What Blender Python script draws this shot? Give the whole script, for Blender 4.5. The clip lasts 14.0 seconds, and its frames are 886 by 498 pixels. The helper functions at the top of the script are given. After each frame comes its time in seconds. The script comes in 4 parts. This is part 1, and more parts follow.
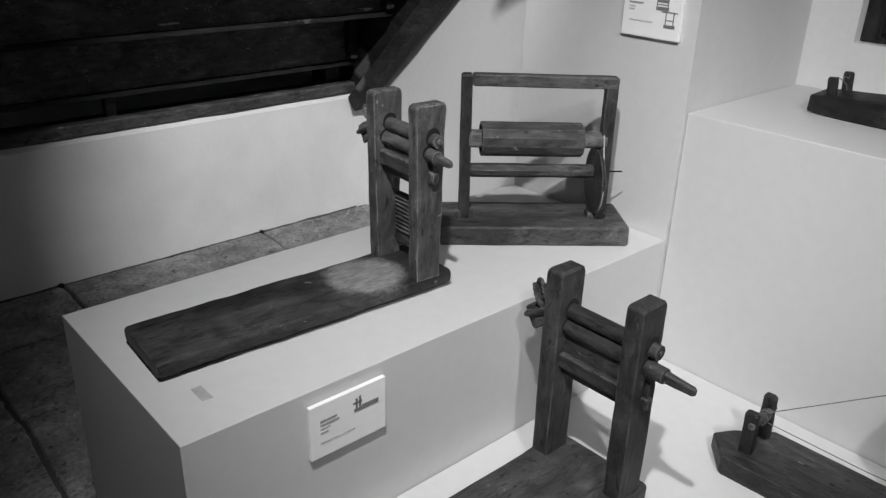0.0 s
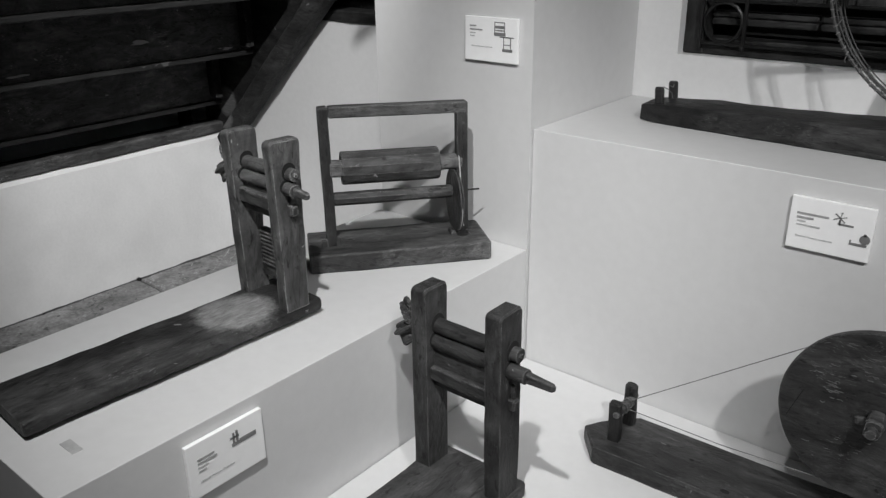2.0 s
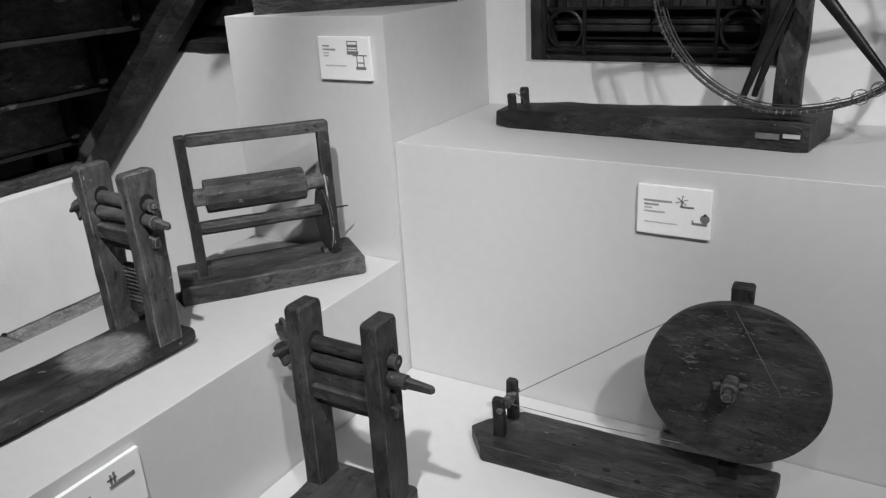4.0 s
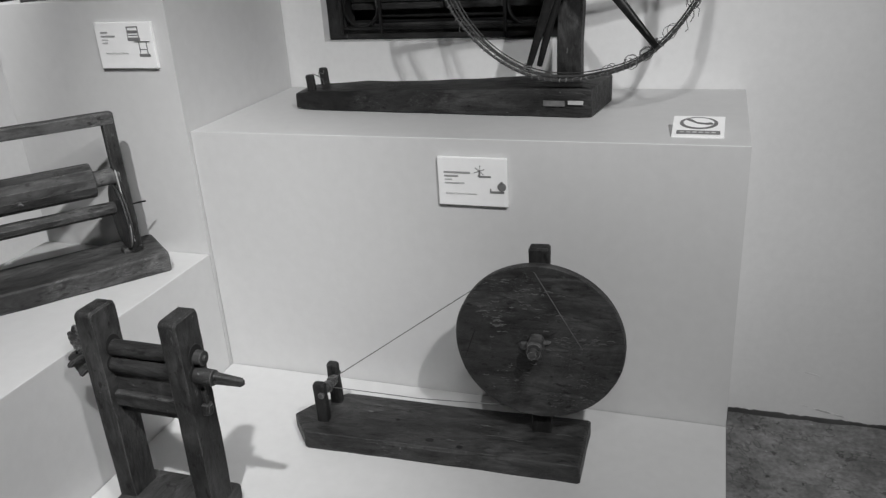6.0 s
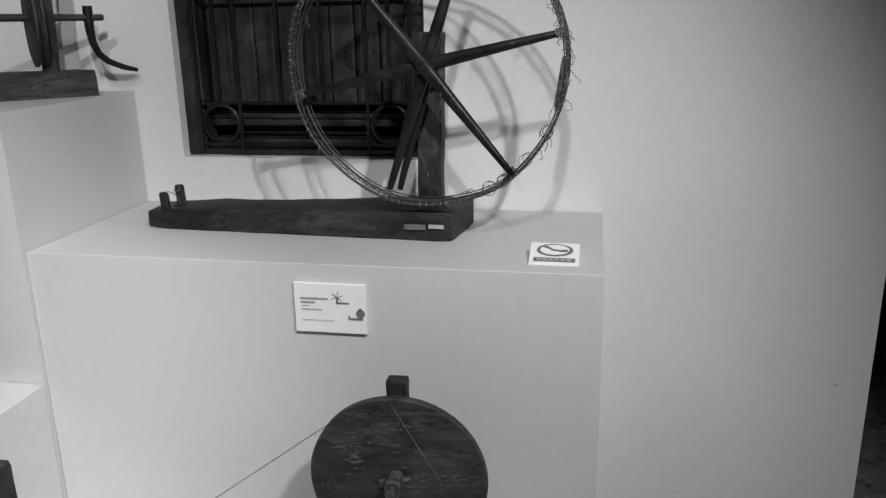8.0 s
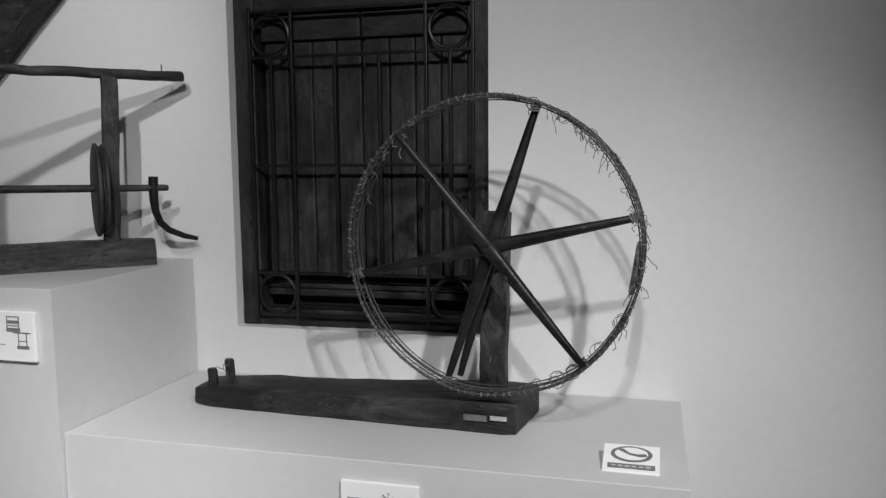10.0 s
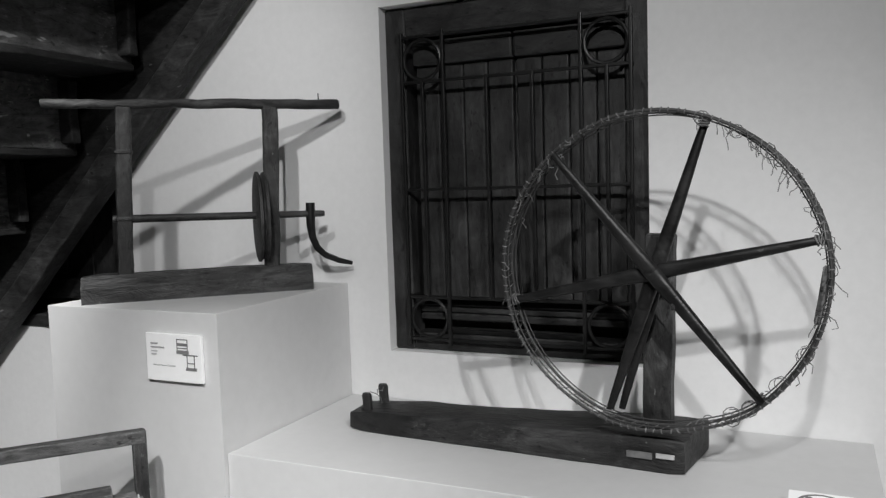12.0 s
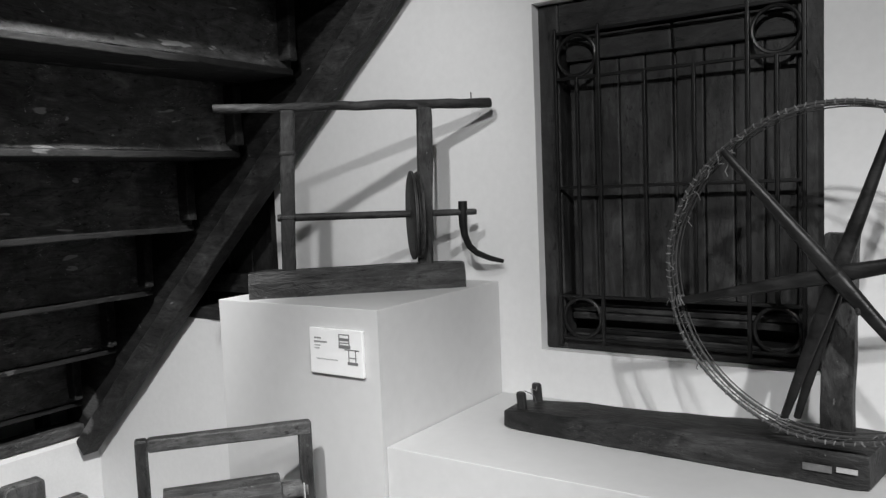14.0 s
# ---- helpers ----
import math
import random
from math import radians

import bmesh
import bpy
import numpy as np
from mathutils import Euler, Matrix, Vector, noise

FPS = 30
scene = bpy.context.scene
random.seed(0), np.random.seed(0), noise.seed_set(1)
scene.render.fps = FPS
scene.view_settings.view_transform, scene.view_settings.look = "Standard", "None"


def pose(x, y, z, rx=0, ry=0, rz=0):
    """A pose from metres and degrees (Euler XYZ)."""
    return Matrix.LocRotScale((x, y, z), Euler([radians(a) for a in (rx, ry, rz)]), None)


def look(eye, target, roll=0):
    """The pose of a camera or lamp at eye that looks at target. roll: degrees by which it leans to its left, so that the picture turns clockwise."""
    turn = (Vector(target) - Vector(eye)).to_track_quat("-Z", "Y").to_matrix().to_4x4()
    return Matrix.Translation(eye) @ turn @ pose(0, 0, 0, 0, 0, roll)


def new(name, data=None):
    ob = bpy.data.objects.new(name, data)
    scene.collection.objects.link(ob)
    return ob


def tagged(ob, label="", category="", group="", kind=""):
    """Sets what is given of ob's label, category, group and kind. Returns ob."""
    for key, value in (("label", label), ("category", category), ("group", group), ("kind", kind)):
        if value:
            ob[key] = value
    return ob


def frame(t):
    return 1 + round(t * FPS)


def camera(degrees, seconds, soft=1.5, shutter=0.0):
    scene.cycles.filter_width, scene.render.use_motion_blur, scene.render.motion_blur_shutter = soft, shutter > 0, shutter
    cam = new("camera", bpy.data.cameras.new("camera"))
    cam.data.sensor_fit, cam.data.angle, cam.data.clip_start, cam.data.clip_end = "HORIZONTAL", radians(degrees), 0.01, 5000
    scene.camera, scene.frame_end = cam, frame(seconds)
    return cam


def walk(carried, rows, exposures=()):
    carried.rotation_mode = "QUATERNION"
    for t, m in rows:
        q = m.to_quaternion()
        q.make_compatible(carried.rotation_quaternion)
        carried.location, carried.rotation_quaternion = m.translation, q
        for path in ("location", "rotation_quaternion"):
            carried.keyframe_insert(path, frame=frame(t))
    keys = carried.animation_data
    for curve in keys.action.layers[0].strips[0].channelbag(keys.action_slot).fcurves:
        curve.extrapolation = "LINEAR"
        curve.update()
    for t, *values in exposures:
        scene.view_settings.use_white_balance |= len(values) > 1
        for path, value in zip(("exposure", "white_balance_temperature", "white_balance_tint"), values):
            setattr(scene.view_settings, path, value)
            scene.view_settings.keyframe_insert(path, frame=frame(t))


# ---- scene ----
# The plan below is drawn in plan units; U is the metres to one unit.
U = 0.72

# camera and walk
EXPOSURE = 0.0
cam = camera(58.12, 14.0, soft=1.35)
ROWS = [
    (0.0, 0.1589, -0.2971, 1.8018, 47.83, -24.18, 1.65),
    (0.5, 0.1736, -0.2876, 1.8032, 46.89, -24.11, 1.12),
    (1.0, 0.2049, -0.2882, 1.8201, 44.95, -23.89, 0.74),
    (1.5, 0.2402, -0.2887, 1.8282, 42.41, -23.09, 0.19),
    (2.0, 0.2769, -0.2911, 1.8304, 39.85, -22.30, -0.65),
    (2.5, 0.3138, -0.2970, 1.8318, 37.60, -21.57, -1.45),
    (5.0, 0.3830, -0.2905, 1.8015, 26.06, -21.66, -3.69),
    (5.5, 0.4176, -0.2663, 1.7951, 22.67, -22.15, -3.78),
    (6.0, 0.4420, -0.2506, 1.7923, 19.45, -22.68, -3.67),
    (6.5, 0.4685, -0.2383, 1.7930, 16.76, -22.66, -3.47),
    (7.0, 0.4914, -0.2132, 1.8018, 13.31, -21.40, -2.48),
    (7.5, 0.4948, -0.1786, 1.8272, 11.23, -19.49, -1.74),
    (8.0, 0.4978, -0.1423, 1.8527, 10.64, -16.29, -1.03),
    (8.5, 0.4934, -0.1006, 1.8747, 10.38, -13.72, -0.56),
    (9.0, 0.4800, -0.0502, 1.8974, 11.34, -10.83, -0.56),
    (9.2, 0.4696, -0.0306, 1.9134, 11.83, -9.41, -0.40),
    (11.3, 0.4265, 0.0821, 1.9591, 21.31, -4.63, -1.65),
    (11.5, 0.4154, 0.0869, 1.9547, 22.40, -4.53, -1.72),
    (12.0, 0.3958, 0.0903, 1.9541, 25.04, -4.65, -1.78),
    (12.5, 0.3775, 0.0817, 1.9562, 27.46, -4.61, -2.05),
    (13.0, 0.3587, 0.0720, 1.9563, 29.87, -4.10, -2.13),
    (13.5, 0.3387, 0.0636, 1.9550, 31.94, -4.11, -2.23),
    (14.0, 0.3170, 0.0573, 1.9639, 34.16, -4.61, -2.28),
]
walk(cam, [(t, pose(U * x, U * y, U * z, 90 + pitch, 0, yaw) @ pose(0, 0, 0, 0, 0, roll)) for t, x, y, z, yaw, pitch, roll in ROWS],
     exposures=[(t, EXPOSURE + e) for t, e in ((0.0, 0.0), (5.0, -0.02), (6.5, -0.09), (7.5, -0.02), (9.0, 0.02), (11.3, 0.14), (12.5, 0.22), (14.0, 0.30))])

# world and lamps: a closed room lit by ceiling spots
world = bpy.data.worlds.new("world")
world.use_nodes = True
world.node_tree.nodes["Background"].inputs[0].default_value = (0.5, 0.5, 0.5, 1)
world.node_tree.nodes["Background"].inputs[1].default_value = 0.02
scene.world = world


def spot(name, eye, target, watts, cone, blend=0.6, radius=0.03):
    data = bpy.data.lights.new(name, "SPOT")
    data.energy, data.spot_size, data.spot_blend, data.shadow_soft_size = watts, radians(cone), blend, radius
    ob = new(name, data)
    ob.matrix_world = look(Vector(eye) * U, Vector(target) * U)
    return ob


spot("track_spot_low", (-0.12, -0.24, 3.40), (-1.30, 1.18, 0.70), 180, 52, 1.0)
spot("track_spot_window", (0.50, -0.45, 3.40), (-0.42, 2.40, 1.85), 75, 66, 1.0)
spot("track_spot_wheel", (1.40, -0.20, 3.25), (0.05, 1.83, 0.57), 140, 68, 1.0)
spot("track_spot_corner", (-0.50, 0.30, 3.50), (-1.70, 2.47, 2.15), 62, 40, 1.0)
spot("track_spot_stair", (-0.60, 0.88, 3.50), (-3.37, 1.98, 0.52), 320, 40, 1.0)

# ---- materials ----


def nodes(name):
    m = bpy.data.materials.new(name)
    m.use_nodes = True
    nt = m.node_tree
    return m, nt, nt.nodes["Principled BSDF"]


def coords(nt, scale=(1, 1, 1), space="Object"):
    tc, mp = nt.nodes.new("ShaderNodeTexCoord"), nt.nodes.new("ShaderNodeMapping")
    nt.links.new(tc.outputs[space], mp.inputs["Vector"])
    mp.inputs["Scale"].default_value = scale
    return mp.outputs["Vector"]


def noise_tex(nt, vec, scale, detail=4.0, rough=0.55, distort=0.0):
    n = nt.nodes.new("ShaderNodeTexNoise")
    n.inputs["Scale"].default_value, n.inputs["Detail"].default_value = scale, detail
    n.inputs["Roughness"].default_value, n.inputs["Distortion"].default_value = rough, distort
    nt.links.new(vec, n.inputs["Vector"])
    return n.outputs["Fac"]


def ramp(nt, fac, *stops):
    r = nt.nodes.new("ShaderNodeValToRGB")
    el = r.color_ramp.elements
    while len(el) < len(stops):
        el.new(0.5)
    for e, (p, v) in zip(el, stops):
        e.position, e.color = p, (v, v, v, 1)
    nt.links.new(fac, r.inputs["Fac"])
    return r.outputs["Color"]


def mix(nt, kind, fac, a, b):
    m = nt.nodes.new("ShaderNodeMix")
    m.data_type, m.blend_type = "RGBA", kind
    for k, val in ((0, fac), (6, a), (7, b)):
        if isinstance(val, bpy.types.NodeSocket):
            nt.links.new(val, m.inputs[k])
        else:
            m.inputs[k].default_value = val if k == 0 else (val, val, val, 1)
    return m.outputs[2]


def bump(nt, bsdf, height, strength, dist):
    b = nt.nodes.new("ShaderNodeBump")
    b.inputs["Strength"].default_value, b.inputs["Distance"].default_value = strength, dist
    nt.links.new(height, b.inputs["Height"])
    nt.links.new(b.outputs["Normal"], bsdf.inputs["Normal"])


def wood(name, dark, light, axis="x", worn=0.0, rough=0.62, patch=None, tone=0.25, space="Object", chips=0.0, relief=0.9):
    """Old timber with uneven grain along a local axis, stains, cracks, knocks and rubbed edges; patch: a pale rubbed spot (x, y, z, radius)."""
    m, nt, bsdf = nodes(name)

    def along(few, many):
        return coords(nt, {"x": (few, many, many), "y": (many, few, many), "z": (many, many, few)}[axis], space)

    plain = coords(nt, (1, 1, 1), space)
    grain = noise_tex(nt, along(2.0, 6.5), 4.5, 6, 0.66, 1.6)
    stain = noise_tex(nt, plain, 7.0, 9, 0.72, 0.9)
    blotch = noise_tex(nt, along(1.2, 2.4), 3.2, 4, 0.6, 0.5)
    col = ramp(nt, grain, (0.30, dark * 0.85), (0.52, dark * 0.5 + light * 0.5), (0.74, light * 1.15))
    col = mix(nt, "MULTIPLY", 1.0, col, ramp(nt, stain, (0.33, 0.42), (0.50, 0.95), (0.68, 1.65)))
    col = mix(nt, "MULTIPLY", 1.0, col, ramp(nt, blotch, (0.30, 0.68), (0.70, 1.32)))
    info = nt.nodes.new("ShaderNodeObjectInfo")
    col = mix(nt, "MULTIPLY", 1.0, col, ramp(nt, info.outputs["Random"], (0.0, 1 - tone), (1.0, 1 + tone / 2)))
    crack = noise_tex(nt, along(0.8, 6), 2.6, 3, 0.5, 0.4)
    col = mix(nt, "MULTIPLY", ramp(nt, crack, (0.482, 0.0), (0.490, 0.7), (0.498, 0.0)), col, 0.3)
    pale = min(0.42, light * 3.4)
    if worn:
        fleck = noise_tex(nt, along(26, 80), 2.0, 4, 0.7, 1.6)
        where = mix(nt, "MULTIPLY", 1.0, ramp(nt, fleck, (0.57, 0.0), (0.66, min(0.85, worn * 1.1))), ramp(nt, noise_tex(nt, plain, 9, 4, 0.6, 0.8), (0.56, 0.0), (0.63, 1.0)))
        col = mix(nt, "MIX", where, col, pale)
        nick = noise_tex(nt, plain, 42, 4, 0.6, 0.6)
        col = mix(nt, "MIX", ramp(nt, nick, (0.705, 0.0), (0.725, 0.8)), col, pale * 1.1)
    pit = noise_tex(nt, along(18, 40), 2.2, 4, 0.6, 0.5)
    col = mix(nt, "MULTIPLY", ramp(nt, pit, (0.33, 0.9), (0.40, 0.0)), col, 0.25)
    if chips:
        flake = noise_tex(nt, along(0.45, 1.6), 13, 3, 0.5, 0.4)
        col = mix(nt, "MIX", ramp(nt, flake, (0.685, 0.0), (0.70, chips)), col, 0.30)
    if patch:
        px, py, pz, pr = patch
        mp = nt.nodes.new("ShaderNodeMapping")
        mp.inputs["Location"].default_value = (-px * U, -py * U, -pz * U)
        nt.links.new(plain, mp.inputs["Vector"])
        ln = nt.nodes.new("ShaderNodeVectorMath")
        ln.operation = "LENGTH"
        nt.links.new(mp.outputs["Vector"], ln.inputs[0])
        add = nt.nodes.new("ShaderNodeMath")
        add.operation = "MULTIPLY_ADD"
        nt.links.new(noise_tex(nt, plain, 26, 7, 0.8), add.inputs[0])
        add.inputs[1].default_value = 0.8 * pr * U
        nt.links.new(ln.outputs["Value"], add.inputs[2])
        col = mix(nt, "MIX", ramp(nt, add.outputs[0], (pr * U * 1.12, 0.92), (pr * U * 1.42, 0.0)), col,
                  ramp(nt, noise_tex(nt, along(3, 12), 9, 8, 0.8), (0.30, light * 1.6), (0.5, light * 3.5), (0.7, light * 5.6)))
    geo, bev, dot = nt.nodes.new("ShaderNodeNewGeometry"), nt.nodes.new("ShaderNodeBevel"), nt.nodes.new("ShaderNodeVectorMath")
    bev.samples, dot.operation = 3, "DOT_PRODUCT"
    bev.inputs["Radius"].default_value = 0.004
    nt.links.new(bev.outputs["Normal"], dot.inputs[0])
    nt.links.new(geo.outputs["Normal"], dot.inputs[1])
    edge = mix(nt, "MULTIPLY", 1.0, ramp(nt, dot.outputs["Value"], (0.80, 0.9), (0.985, 0.0)), ramp(nt, noise_tex(nt, plain, 22, 5, 0.7), (0.42, 0.05), (0.58, 1.0)))
    col = mix(nt, "MIX", edge, col, min(0.42, light * 2.8))
    nt.links.new(col, bsdf.inputs["Base Color"])
    nt.links.new(ramp(nt, stain, (0.3, rough - 0.14), (0.7, rough + 0.15)), bsdf.inputs["Roughness"])
    bsdf.inputs["Specular IOR Level"].default_value = 0.32
    dent = noise_tex(nt, along(9, 22), 1.6, 5, 0.65, 0.6)
    bump(nt, bsdf, mix(nt, "MIX", 0.7, grain, dent), relief, 0.008)
    return m


def painted(name, base, vary=0.05, rough=0.6, scale=2.0, bumps=0.15, dist=0.002, space="Object"):
    m, nt, bsdf = nodes(name)
    v = coords(nt, (1, 1, 1), space)
    big, fine = noise_tex(nt, v, scale, 5, 0.55), noise_tex(nt, v, scale * 30, 5, 0.6)
    col = mix(nt, "MULTIPLY", 1.0, ramp(nt, big, (0.3, base * (1 - vary)), (0.7, base * (1 + vary))), ramp(nt, fine, (0.2, 0.96), (0.8, 1.03)))
    nt.links.new(col, bsdf.inputs["Base Color"])
    bsdf.inputs["Roughness"].default_value = rough
    bump(nt, bsdf, mix(nt, "MIX", 0.35, big, fine), bumps, dist)
    return m


def stone(name, dark, light):
    """Worn paving: blotches, pale specks, hairline cracks and pits."""
    m, nt, bsdf = nodes(name)
    v = coords(nt)
    info = nt.nodes.new("ShaderNodeObjectInfo")
    big, mid, fine = noise_tex(nt, v, 4.0, 4, 0.6, 0.4), noise_tex(nt, v, 14, 5, 0.6, 0.3), noise_tex(nt, v, 70, 4, 0.6)
    col = ramp(nt, big, (0.30, dark), (0.50, (dark + light) / 2), (0.70, light))
    col = mix(nt, "MULTIPLY", 0.9, col, ramp(nt, mid, (0.32, 0.62), (0.66, 1.30)))
    col = mix(nt, "MULTIPLY", 0.8, col, ramp(nt, fine, (0.34, 0.65), (0.66, 1.25)))
    crack = noise_tex(nt, v, 2.6, 5, 0.62, 0.5)
    col = mix(nt, "MULTIPLY", ramp(nt, crack, (0.484, 0.0), (0.492, 0.75), (0.500, 0.0)), col, 0.35)
    vein = noise_tex(nt, v, 2.1, 6, 0.66, 1.1)
    where = ramp(nt, noise_tex(nt, v, 3.3, 2, 0.5), (0.50, 0.0), (0.62, 0.9))
    col = mix(nt, "MIX", mix(nt, "MULTIPLY", 1.0, ramp(nt, vein, (0.490, 0.0), (0.500, 1.0), (0.512, 0.0)), where), col, 0.42)
    speck = noise_tex(nt, v, 36, 4, 0.6, 0.4)
    col = mix(nt, "MIX", ramp(nt, speck, (0.665, 0.0), (0.70, 0.8)), col, min(0.5, light * 2.0))
    col = mix(nt, "MULTIPLY", ramp(nt, noise_tex(nt, v, 30, 3, 0.5), (0.31, 0.85), (0.36, 0.0)), col, 0.25)
    col = mix(nt, "MULTIPLY", 1.0, col, ramp(nt, info.outputs["Random"], (0.0, 0.8), (1.0, 1.12)))
    nt.links.new(col, bsdf.inputs["Base Color"])
    bsdf.inputs["Roughness"].default_value = 0.75
    bump(nt, bsdf, mix(nt, "MIX", 0.35, mid, fine), 0.7, 0.008)
    return m


def plain(name, v, rough=0.6, metal=0.0, vary=0.2):
    m, nt, bsdf = nodes(name)
    f = noise_tex(nt, coords(nt), 40, 4)
    nt.links.new(ramp(nt, f, (0.3, v * (1 - vary)), (0.7, v * (1 + vary))), bsdf.inputs["Base Color"])
    bsdf.inputs["Roughness"].default_value, bsdf.inputs["Metallic"].default_value = rough, metal
    return m


M_WALL = painted("lime_plaster", 0.78, 0.05, 0.85, 1.6, 0.12, 0.006)
M_LOWWALL = painted("lime_plaster_low", 0.68, 0.10, 0.85, 2.8, 0.25, 0.008)
M_CEIL = painted("ceiling_paint", 0.35, 0.08, 0.8)
M_PLINTH = painted("plinth_paint", 0.60, 0.025, 0.5, 1.2, 0.06, 0.002)
M_STONE = stone("paving_stone", 0.14, 0.33)
# floor mortar; the same dark tone stands in for shade in the passage
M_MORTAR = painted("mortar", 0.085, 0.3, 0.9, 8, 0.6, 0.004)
M_GIN_X = wood("gin_wood_x", 0.045, 0.130, "x", 0.35)
M_GIN_Z = wood("gin_wood_z", 0.052, 0.150, "z", 0.35)
M_GIN_BASE = wood("gin_base_wood", 0.030, 0.082, "y", 0.6)
M_GIN_PATCH = wood("gin_base_rubbed", 0.026, 0.066, "y", 0.6, patch=(0.0, -0.130, 0.05, 0.116))
M_GIN2_X = wood("second_gin_wood_x", 0.018, 0.057, "x", 0.35)
M_GIN2_Z = wood("second_gin_wood_z", 0.019, 0.062, "z", 0.4)
M_ROLL_X = wood("roller_wood_x", 0.034, 0.105, "x", 0.2)
M_ROLL_Z = wood("roller_wood_z", 0.024, 0.072, "z", 0.2)
M_PALE_X = wood("pale_wood_x", 0.09, 0.22, "x", 0.2)
M_DISC = wood("disc_wood", 0.019, 0.046, "x", 1.0, 0.5)
M_DISC_BASE = wood("disc_base_wood", 0.018, 0.052, "x", 0.4, 0.5)
M_DISC_Z = wood("disc_post_wood", 0.009, 0.028, "z", 0.3)
M_WHEEL_X = wood("wheel_base_wood", 0.013, 0.045, "x", 0.35, 0.5)
M_WHEEL_Z = wood("wheel_post_wood", 0.014, 0.048, "z", 0.4, 0.5)
M_SPOKE = wood("spoke_wood", 0.007, 0.015, "x", 0.15, 0.42, relief=0.25)
M_FRAME_X = wood("frame_wood_x", 0.015, 0.052, "x", 0.3)
M_FRAME_Z = wood("frame_wood_z", 0.015, 0.048, "z", 0.3)
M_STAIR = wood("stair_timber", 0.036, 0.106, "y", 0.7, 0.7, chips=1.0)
# the shade under the treads is put into this near-black tone
M_TREAD_SHADED = wood("stair_tread_shaded_timber", 0.006, 0.015, "y", 0.3, 0.75, chips=0.2)
M_STRINGER = wood("stringer_timber", 0.016, 0.050, "x", 0.2, 0.7, patch=(0.130, 0.0, 0.110, 0.075))
# darker than the stringer: shade behind it is put into the colour
M_STRING_BOARD_SHADED = wood("string_board_shaded_timber", 0.010, 0.034, "x", 0.3, 0.75, patch=(0.095, 0.05, 0.190, 0.095))
M_WINDOW_Z = wood("window_wood_z", 0.019, 0.044, "z", 0.0, 0.55, tone=0.15, relief=0.4)
M_WINDOW_X = wood("window_wood_x", 0.018, 0.040, "x", 0.0, 0.55, tone=0.15, relief=0.4)
M_IRON = plain("wrought_iron", 0.014, 0.38, 0.3)
M_STRING = plain("twine", 0.14, 0.9, 0.0, 0.5)
M_HOOP = plain("rattan_hoop", 0.034, 0.6)
M_PALE_STRING = plain("pale_twine", 0.36, 0.9)
M_CARD = plain("white_card", 0.88, 0.5, 0.0, 0.02)
M_INK = plain("grey_ink", 0.17, 0.7)
M_INK_LIGHT = plain("pale_ink", 0.45, 0.7)
M_INK_MID = plain("mid_ink", 0.30, 0.7)
M_TAPE = plain("grey_tape", 0.40, 0.6)
M_INK_DULL = plain("dull_paper", 0.13, 0.8, 0.0, 0.4)
M_SCUFF = painted("scuffed_plaster", 0.58, 0.25, 0.9, 40, 0.3, 0.003)
M_SCRATCH = plain("fresh_scratch", 0.095, 0.7, 0.0, 0.5)
M_SLOT = plain("dark_slot", 0.008, 0.9)
M_TAG = plain("paper_tag", 0.42, 0.7)

# ---- building helpers (plan units) ----


def part(name, bm, material, parent=None, label="", smooth=False, loc=None, rot=None):
    """Links a mesh drawn in plan units as one object, under a thing or a part where one is given."""
    bm.transform(Matrix.Scale(U, 4))
    bmesh.ops.recalc_face_normals(bm, faces=bm.faces[:])
    me = bpy.data.meshes.new(name)
    bm.to_mesh(me)
    bm.free()
    me.materials.append(material)
    if smooth:
        me.polygons.foreach_set("use_smooth", [True] * len(me.polygons))
        me.set_sharp_from_angle(angle=radians(38))
    ob = new(name, me)
    if loc is not None:
        ob.location = Vector(loc) * U
    if rot is not None:
        ob.rotation_euler = [radians(a) for a in rot]
    if parent is not None:
        ob.parent = parent
    if label:
        ob["label"] = label
    return ob


def thing(name, loc, turn, label, category, group=""):
    ob = new(name)
    ob.empty_display_size = 0.05
    ob.location, ob.rotation_euler = Vector(loc) * U, (0, 0, radians(turn))
    return tagged(ob, label, category, group)


def box(x0, x1, y0, y1, z0, z1, bevel=0.004, bm=None):
    bm = bm or bmesh.new()
    r = bmesh.ops.create_cube(bm, size=1)
    vs = r["verts"]
    for v in vs:
        v.co = Vector(((x0 + x1) / 2 + v.co.x * (x1 - x0), (y0 + y1) / 2 + v.co.y * (y1 - y0), (z0 + z1) / 2 + v.co.z * (z1 - z0)))
    if bevel:
        es = list({e for v in vs for e in v.link_edges})
        bmesh.ops.bevel(bm, geom=es, offset=bevel, segments=2, profile=0.6, affect="EDGES")
    return bm


def section(hw, hh, r, per=3):
    """A rounded rectangle's outline, counter-clockwise."""
    pts = []
    r = min(r, hw * 0.95, hh * 0.95)
    for cx, cy, a0 in ((hw - r, hh - r, 0), (-hw + r, hh - r, 90), (-hw + r, -hh + r, 180), (hw - r, -hh + r, 270)):
        for k in range(per + 1):
            a = radians(a0 + 90 * k / per)
            pts.append((cx + r * math.cos(a), cy + r * math.sin(a)))
    return pts


